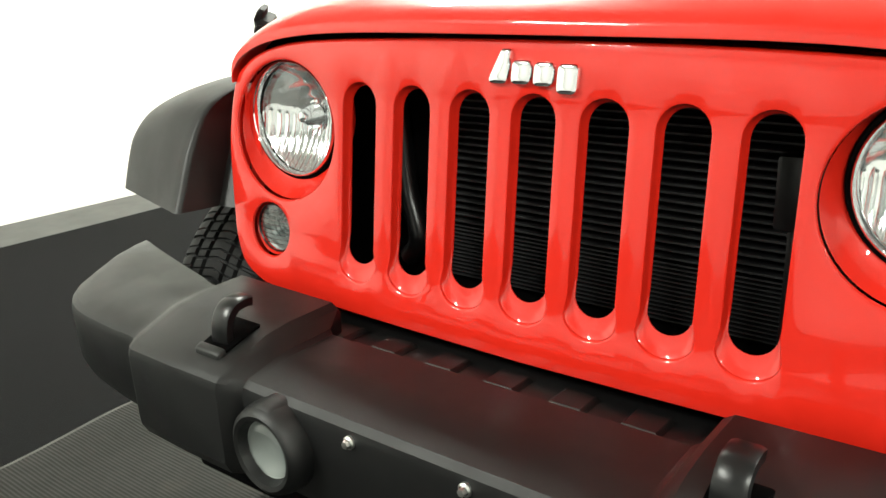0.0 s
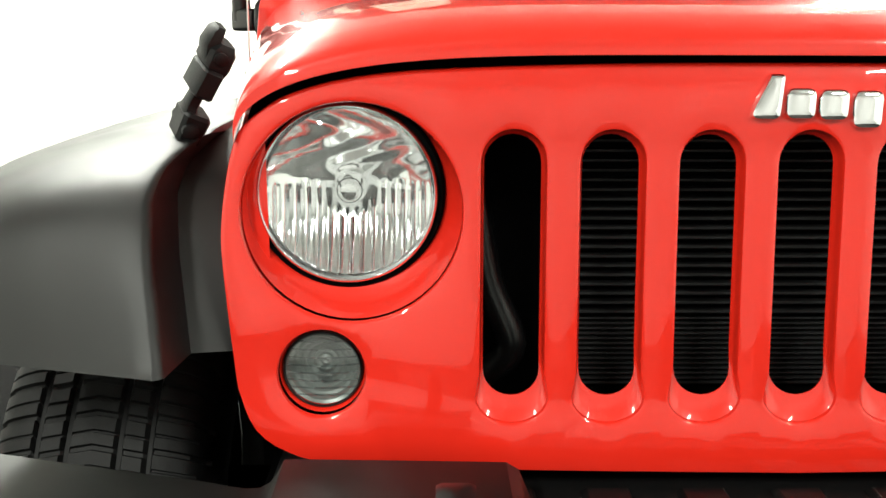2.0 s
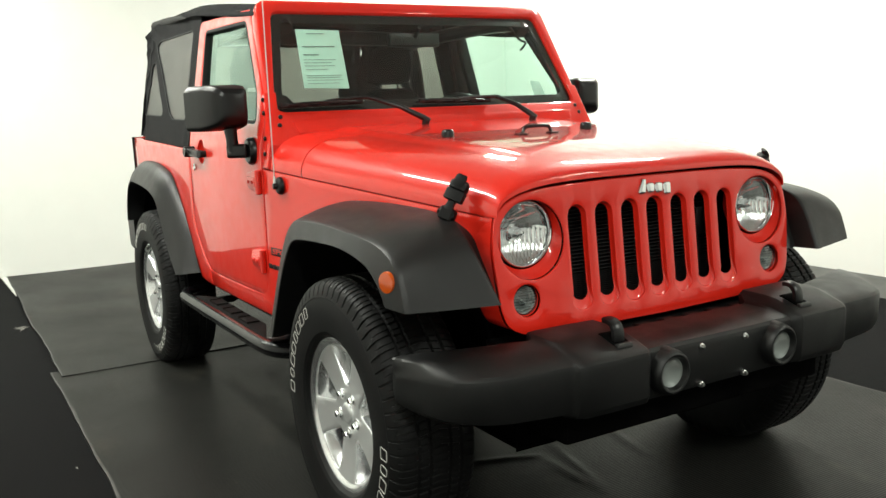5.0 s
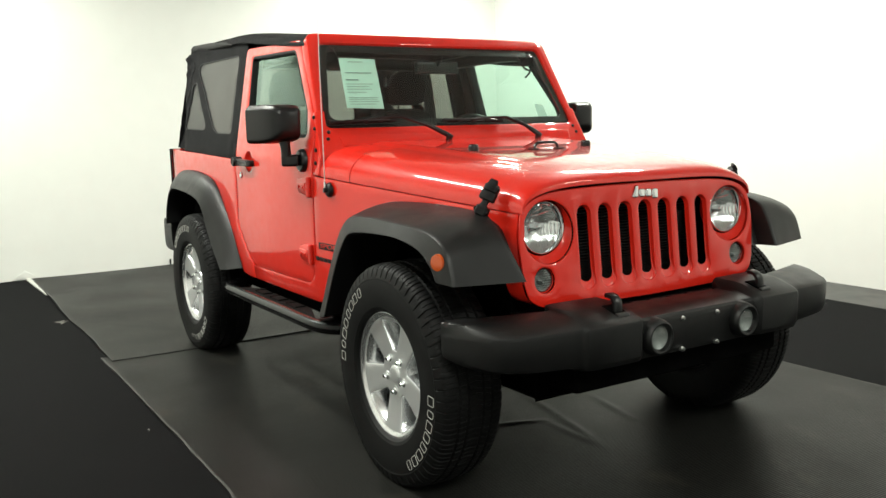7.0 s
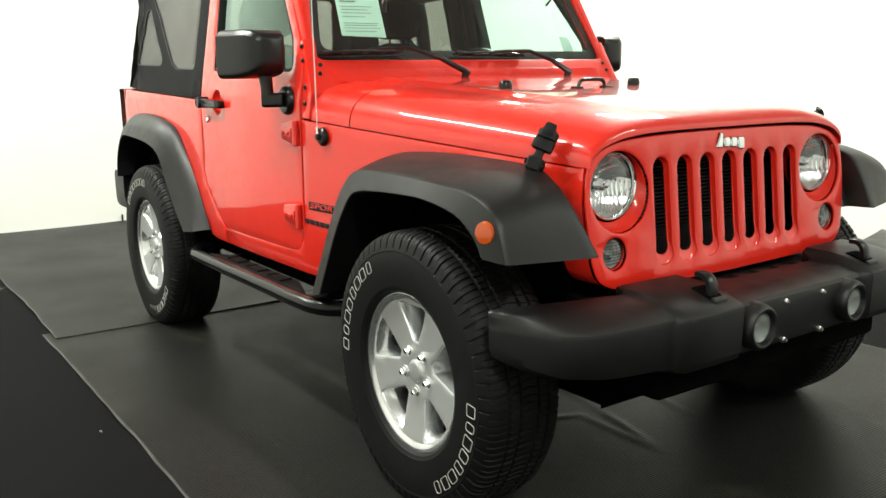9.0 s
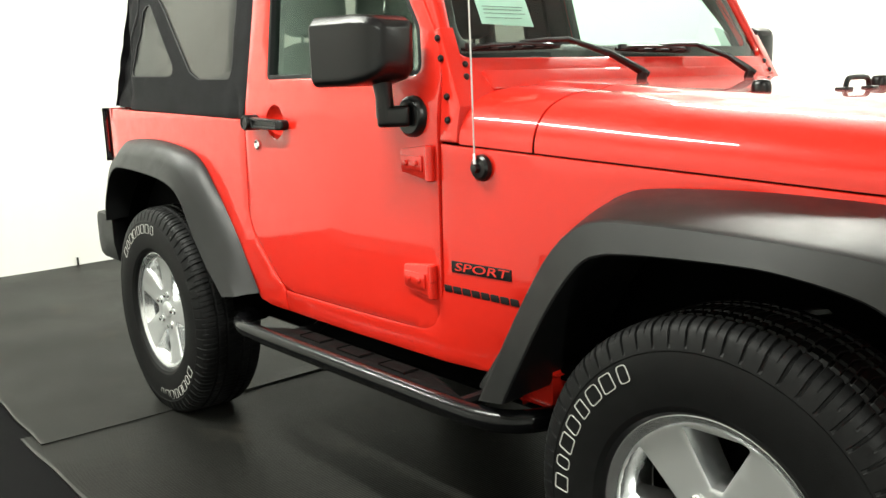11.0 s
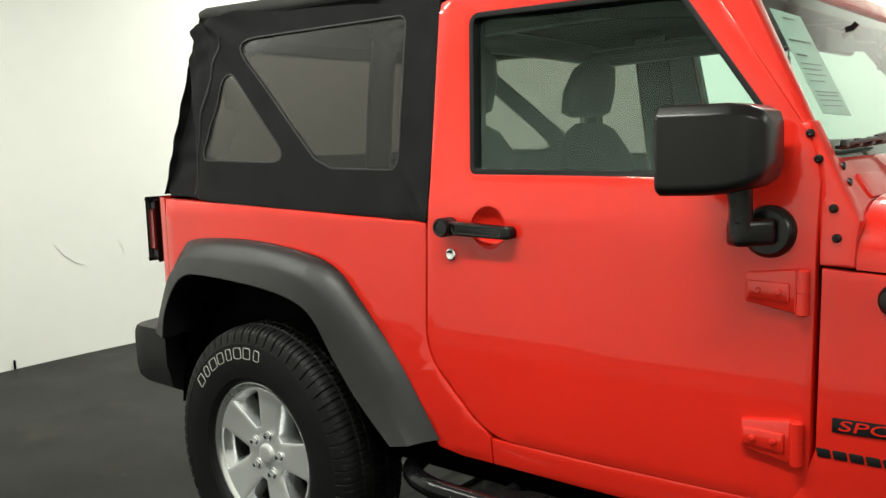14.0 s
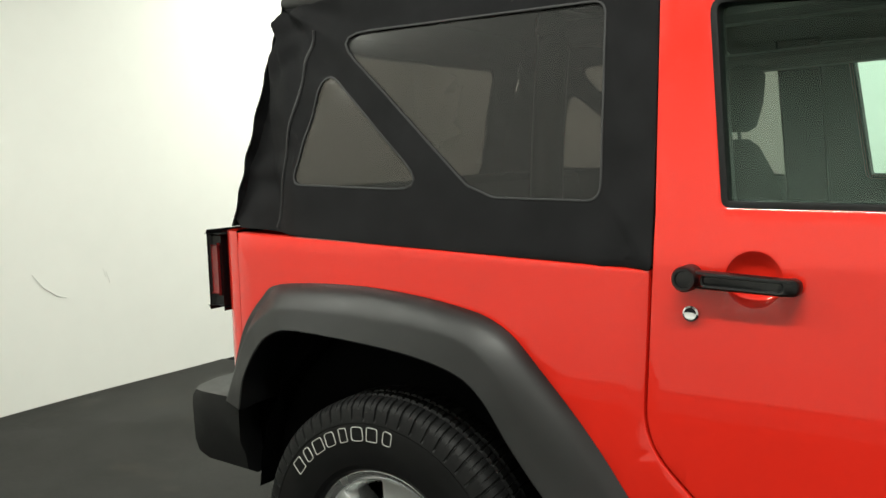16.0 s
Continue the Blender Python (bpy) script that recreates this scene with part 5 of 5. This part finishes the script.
# running boards
for s in (-1, 1):
    pts = smooth([(-1.90, s * 0.70, 0.452), (-1.85, s * 0.80, 0.456), (-1.75, s * 0.858, 0.460), (-1.60, s * 0.872, 0.460), (-1.0, s * 0.872, 0.462), (-0.68, s * 0.872, 0.463), (-0.56, s * 0.858, 0.464), (-0.49, s * 0.81, 0.466), (-0.46, s * 0.74, 0.468), (-0.45, s * 0.68, 0.47)], 5)
    step = part("running_board", tube(pts, 0.027, 18), GLOSS_BLACK, car, "gloss black tubular side step", 60)
    pad = panel(round_poly([(-1.46, 0.782), (-0.86, 0.782), (-0.62, 0.865), (-0.66, 0.885), (-1.58, 0.885), (-1.62, 0.865)], 0.02, 4), lambda u, v, w: (u, s * v, 0.486 - w - 0.02 * max(0.0, v - 0.845) / 0.04), (), 0.02, 0.004, span(-1.5, -0.76, 14), [0.80, 0.83, 0.85, 0.87])
    pd = part("step_pad", pad, PAD, step, "black plastic tread pad")
    for c in (-1.36, -1.16, -0.96):
        part("tread_block", box(c - 0.055, c + 0.055, s * 0.795, s * 0.838, 0.481, 0.489, 0.003, 2), PAD, pd)
    for x in (-1.55, -0.70):
        part("step_bracket", tube([(x, s * 0.86, 0.455), (x, s * 0.70, 0.455), (x, s * 0.60, 0.51)], 0.018, 10), SATIN_BLACK, step)
    part("wing_foot", box(-0.57, -0.475, s * 0.69, s * 0.735, 0.480, 0.56, 0.012, 2), RED, car, "red lower end of the front wing")

# rear bumper and tail lamps
def rear_section(y, x0, x1, z0, z1):
    return [(x0, y, z0 + 0.03), (x0 + 0.02, y, z0), (x1 + 0.06, y, z0 + 0.004), (x1 + 0.02, y, z0 + 0.018), (x1 + 0.004, y, z0 + 0.05), (x1, y, z1 - 0.05), (x1 + 0.004, y, z1 - 0.02), (x1 + 0.02, y, z1), (x0, y, z1)]


secs = []
for y, xb, z0 in ((0.832, -3.12, 0.57), (0.825, -3.16, 0.525), (0.79, -3.19, 0.505), (0.70, -3.215, 0.50), (0.4, -3.22, 0.50), (0, -3.22, 0.50)):
    secs.append((y, xb, z0 - 0.006))
full = [rear_section(-y, -2.955 if y > 0.75 else -3.0, xb, z0, 0.718) for y, xb, z0 in secs] + [rear_section(y, -2.955 if y > 0.75 else -3.0, xb, z0, 0.712) for y, xb, z0 in secs[-2::-1]]
part("rear_bumper", grid(full, close_v=True, caps=True), BLACK_PLASTIC, car, "black plastic rear bumper", 35)
for s in (-1, 1):
    t = part("tail_lamp", box(-3.130, -3.070, s * 0.615, s * 0.752, 0.953, 1.160, 0.012, 3), GLOSS_BLACK, car, "red tail lamp in a black housing")
    part("lens", box(-3.1335, -3.092, s * 0.635, s * 0.7545, 0.988, 1.128, 0.006, 2), TAIL_RED, t, "dark red lens")

# underside
for s in (-1, 1):
    part("frame_rail", join(box(-3.0, 0.45, s * 0.40, s * 0.54, 0.36, 0.56, 0.01)), DARK, car, "black chassis rail")
    part("wheel_liner", join(box(-0.62, 0.30, s * 0.50, s * 0.53, 0.45, 1.0), box(-0.66, -0.60, s * 0.50, s * 0.68, 0.50, 0.95)), DARK, car)
    liner = grid([[(-2.42 + 0.50 * math.cos(t), s * y, 0.44 + 0.52 * math.sin(t)) for t in span(0.05, math.pi - 0.05, 16)] for y in (0.56, 0.80)])
    part("wheel_liner", join(liner, box(-2.95, -1.9, s * 0.54, s * 0.56, 0.45, 1.0)), DARK, car)
for x in (0.0, -WHEELBASE):
    ax = part("axle", tube([(x, -0.72, HUB_Z), (x, -0.2, HUB_Z), (x, 0.2, HUB_Z), (x, 0.72, HUB_Z)], 0.045, 14), DARK, car, "black axle tube")
    part("differential", move(revolve([(-0.11, 0.0), (-0.09, 0.08), (0.0, 0.13), (0.09, 0.08), (0.11, 0.0)], 20, "x"), Matrix.Translation((x, 0.18 if x == 0 else 0, HUB_Z))), DARK, ax)
for s in (-1, 1):
    part("spring", tube([(0.02 + 0.06 * math.cos(t), s * 0.47 + 0.06 * math.sin(t), 0.42 + 0.035 * t / math.pi) for t in span(0, 14 * math.pi, 110)], 0.009, 6), SATIN_BLACK, car)
    part("control_arm", tube([(0.02, s * 0.46, 0.34), (-0.75, s * 0.42, 0.42)], 0.025, 10), SATIN_BLACK, car)
for s in (-1, 1):
    part("anti_roll_bar", tube(smooth([(-0.50, s * 0.47, 0.575), (-0.40, s * 0.50, 0.632), (-0.30, s * 0.52, 0.665), (-0.12, s * 0.52, 0.67)], 4), 0.014, 10), GLOSS_BLACK, car, "black anti-roll bar")
part("steering_bar", tube([(0.17, -0.66, 0.40), (0.17, 0.66, 0.42)], 0.017, 10), SATIN_BLACK, car)
part("skid_plate", join(box(-0.42, 0.34, -0.36, 0.36, 0.30, 0.44, 0.03, 2), box(-2.0, -0.9, -0.40, 0.40, 0.31, 0.46, 0.03, 2)), DARK, car, "black skid plates under the car")
part("floor_pan", join(box(-3.04, -0.25, -0.72, 0.72, 0.545, 0.585)), DARK, car)
part("exhaust", tube([(-0.4, 0.3, 0.44), (-2.0, 0.32, 0.43), (-2.9, 0.35, 0.46)], 0.035, 12), SATIN_BLACK, car)

# ---- inside the car ----
for s in (-1, 1):
    part("inner_side", box(-3.03, -0.85, s * 0.70, s * 0.725, 0.58, 1.13), DARK, car)


def seat(y):
    b = part("seat", box(-1.84, -1.32, y - 0.24, y + 0.24, 0.62, 0.86, 0.05, 4), SEAT_CLOTH, car, "dark grey cloth front seat")
    rows = []
    for z, x, w, d in ((0.80, -1.84, 0.24, 0.07), (0.95, -1.87, 0.25, 0.075), (1.15, -1.92, 0.245, 0.07), (1.28, -1.95, 0.215, 0.06), (1.36, -1.968, 0.15, 0.045), (1.385, -1.975, 0.08, 0.03)):
        rows.append([(x + d * math.cos(t), y + w * math.copysign(abs(math.sin(t)) ** 0.7, math.sin(t)), z) for t in (2 * math.pi * k / 28 for k in range(28))])
    part("backrest", grid(rows, close_v=True, caps=True), SEAT_CLOTH, b, "dark grey cloth backrest", 60)
    rows = []
    for z, x, w, d in ((1.408, -1.990, 0.08, 0.045), (1.425, -1.990, 0.125, 0.066), (1.50, -1.975, 0.132, 0.070), (1.58, -1.952, 0.11, 0.054), (1.606, -1.944, 0.065, 0.032)):
        rows.append([(x + d * math.cos(t), y + w * math.copysign(abs(math.sin(t)) ** 0.75, math.sin(t)), z) for t in (2 * math.pi * k / 24 for k in range(24))])
    part("headrest", grid(rows, close_v=True, caps=True), SEAT_CLOTH, b, "dark grey headrest", 60)
    part("headrest_post", join(tube([(-1.975, y - 0.05, 1.36), (-1.982, y - 0.05, 1.42)], 0.006, 8), tube([(-1.975, y + 0.05, 1.36), (-1.982, y + 0.05, 1.42)], 0.006, 8)), SATIN_BLACK, b)


for y in (-0.37, 0.37):
    seat(y)
part("rear_seat", join(box(-2.55, -2.15, -0.45, 0.45, 0.70, 0.90, 0.05, 3), box(-2.68, -2.54, -0.45, 0.45, 0.85, 1.30, 0.05, 3)), SEAT_CLOTH, car, "dark grey rear bench")
dash = []
for x, z in ((-0.82, 0.75), (-0.82, 1.235), (-0.90, 1.255), (-1.02, 1.225), (-1.08, 1.15), (-1.04, 0.95), (-0.98, 0.75)):
    dash.append([(x, y, z + (0.015 if z > 1.2 and y > 0.15 else 0)) for y in span(-0.68, 0.68, 12)])
part("dashboard", grid(dash), SATIN_BLACK, car, "black dashboard", 50)
wheel_ring = move(revolve([(0.013 * math.cos(t), 0.185 + 0.013 * math.sin(t)) for t in span(0, 2 * math.pi, 12)], 48, "x"), Matrix.Translation((-1.17, 0.36, 1.165)) @ pose(0, 0, 0, 0, -28, 0))
sw = part("steering_wheel", wheel_ring, SATIN_BLACK, car, "black steering wheel", 60)
part("steering_boss", move(join(box(-0.03, 0.02, -0.06, 0.06, -0.05, 0.05, 0.02, 3), box(-0.01, 0.012, -0.18, 0.18, -0.018, 0.018, 0.008), tube([(0, 0, 0), (0.28, 0, 0)], 0.03, 10)), Matrix.Translation((-1.17, 0.36, 1.165)) @ pose(0, 0, 0, 0, -28, 0)), SATIN_BLACK, sw)
cage = part("roll_bar", tube(smooth([(-2.10, -0.64, 0.6), (-2.10, -0.63, 1.2), (-2.10, -0.58, 1.60), (-2.10, -0.50, 1.655), (-2.10, 0.50, 1.655), (-2.10, 0.58, 1.60), (-2.10, 0.63, 1.2), (-2.10, 0.64, 0.6)], 5), 0.038, 12), SATIN_BLACK, car, "padded black roll bar", 60)
for s in (-1, 1):
    part("side_bar", tube(smooth([(-2.10, s * 0.56, 1.63), (-1.5, s * 0.565, 1.645), (-1.10, s * 0.565, 1.64), (-1.02, s * 0.57, 1.60)], 4), 0.034, 10), SATIN_BLACK, cage)
mirror_in = part("inner_mirror", box(-1.03, -1.00, -0.12, 0.12, 1.53, 1.59, 0.012, 3), SATIN_BLACK, car, "black interior mirror")
part("mirror_stem", tube([(-0.965, 0, 1.605), (-1.0, 0, 1.57)], 0.008, 8), SATIN_BLACK, mirror_in)

tassel = part("tassel", tube([(-1.05, -0.262, 1.548), (-1.05, -0.265, 1.515), (-1.05, -0.268, 1.510), (-1.05, -0.271, 1.468)], [0.0015, 0.0015, 0.006, 0.008], 8), SATIN_BLACK, car, "small dark tassel on a thin cord")
part("cord", tube([(-1.02, -0.240, 1.665), (-1.045, -0.258, 1.60), (-1.05, -0.262, 1.548)], 0.0012, 6), SATIN_BLACK, tassel)
part("roof_strap", tube(smooth([(-1.05, 0.440, 1.672), (-1.05, 0.522, 1.618), (-1.05, 0.569, 1.569), (-1.05, 0.606, 1.553), (-1.05, 0.576, 1.519)], 5), 0.0055, 8), SATIN_BLACK, car, "loose black strap hanging from the soft top")

# sheet of paper behind the windscreen, with plain bars for its print
SHEET = [(-0.374, 1.374), (-0.557, 1.380), (-0.534, 1.610), (-0.352, 1.606)]


def behind(u, v, w):
    p = Vector(screen(u, v, 0))
    return p + Vector((-0.88, 0, -0.47)) * (0.028 + w)


sheet = part("paper_sheet", panel(SHEET, behind, (), 0.0008, 0.0002, span(-0.55, -0.4, 3), span(1.42, 1.58, 3)), PAPER, wind, "printed pale green paper sheet behind the windscreen")
random.seed(4)
lines = []
for v, a, b, t in [(p[0] - 0.007, p[1] + 0.012, p[2] + 0.01, p[3] * 0.7) for p in [(1.597, -0.505, -0.43, 0.003), (1.545, -0.535, -0.400, 0.0045), (1.512, -0.54, -0.475, 0.005), (1.494, -0.545, -0.41, 0.002), (1.482, -0.545, -0.43, 0.002), (1.470, -0.545, -0.42, 0.002), (1.456, -0.545, -0.45, 0.002), (1.432, -0.548, -0.402, 0.0022), (1.424, -0.548, -0.41, 0.0022), (1.414, -0.55, -0.40, 0.0018), (1.402, -0.55, -0.42, 0.0018)]]:
    lines.append(panel([(a, v), (b, v), (b, v + t), (a, v + t)], lambda u, q, w: behind(u, q, w - 0.0022), (), 0.0006, 0.0001))
part("print_bars", join(*lines), INK, sheet, "grey bars of small print")
tag = panel(round_poly([(0.50, 1.325), (0.565, 1.325), (0.555, 1.385), (0.505, 1.39)], 0.004, 2), behind, (), 0.0008, 0.0002)
part("windscreen_sticker", tag, PAPER, wind, "small pale sticker on the windscreen")

# scuffs and stubs at the foot of the back wall
for pts in ([(0.20, 0.76), (0.26, 0.68), (0.34, 0.62), (0.40, 0.60)], [(0.665, 0.72), (0.685, 0.65)], [(0.645, 0.74), (0.66, 0.69)]):
    tagged(mesh_ob("wall_scuff", tube([(X0 + 0.0015, y, z) for y, z in pts], [0.001] + [0.0035] * (len(pts) - 2) + [0.001], 6), SCUFF), "faint grey scuff mark on the white wall", "scuff mark", "wall scuffs")
tagged(mesh_ob("wall_stub", box(X0, X0 + 0.012, -0.122, -0.110, 0.0, 0.060, 0.003), DARK), "small dark cable stub at the foot of the wall", "cable stub")
# bare white strip beside the mat, torn wall edge, smudge and lint on the carpet
strip = grid([[(x, y, z) for x, y in ((-5.83, -1.402), (-5.4, -1.386), (-4.86, -1.366))] for z in (-0.006, 0.0075)] + [[(x, y, z) for x, y in ((-5.83, -1.350), (-5.4, -1.356), (-4.86, -1.360))] for z in (0.0075, -0.006)])
tagged(mesh_ob("floor_strip", strip, PAINT_STRIP), "narrow white strip of floor beside the mat", "floor strip")
flap = panel(round_poly([(-1.53, 0.0), (-1.325, 0.0), (-1.345, 0.045), (-1.385, 0.072), (-1.41, 0.088), (-1.435, 0.060), (-1.48, 0.030)], 0.008, 3), lambda u, v, w: (X0 + 0.008 + 0.25 * v * (1 - v / 0.12) - w, u, v), (), 0.004, 0.001, span(-1.5, -1.35, 6), span(0.015, 0.075, 4))
tagged(mesh_ob("torn_wall_edge", flap, WALL), "torn white paint flap at the foot of the wall", "wall flap")
rng = random.Random(4)
smudge = bmesh.new()
for k in range(16):
    a, r = rng.uniform(0, 6.28), rng.uniform(0.03, 0.085)
    c = Vector((-3.68 + rng.uniform(-0.03, 0.03), -1.44 + rng.uniform(-0.02, 0.02), 0.003 + 0.0002 * k))
    d = Vector((math.cos(a) * 1.2, math.sin(a) * 0.7, 0))
    n = Vector((-d.y, d.x, 0)) * rng.uniform(0.06, 0.16)
    smudge.faces.new([smudge.verts.new(c + q) for q in (n * r, d * r, -n * r, -d * r * 0.4)])
tagged(mesh_ob("dust_smudge", smudge, PALE_DUST), "pale dusty scuff on the black carpet", "dust smudge")
tagged(mesh_ob("lint", tube([(-1.082, -1.478, 0.002), (-1.075, -1.474, 0.006), (-1.066, -1.473, 0.002)], [0.001, 0.0022, 0.001], 6), PAINT_STRIP), "tiny pale shred lying on the black carpet", "lint")
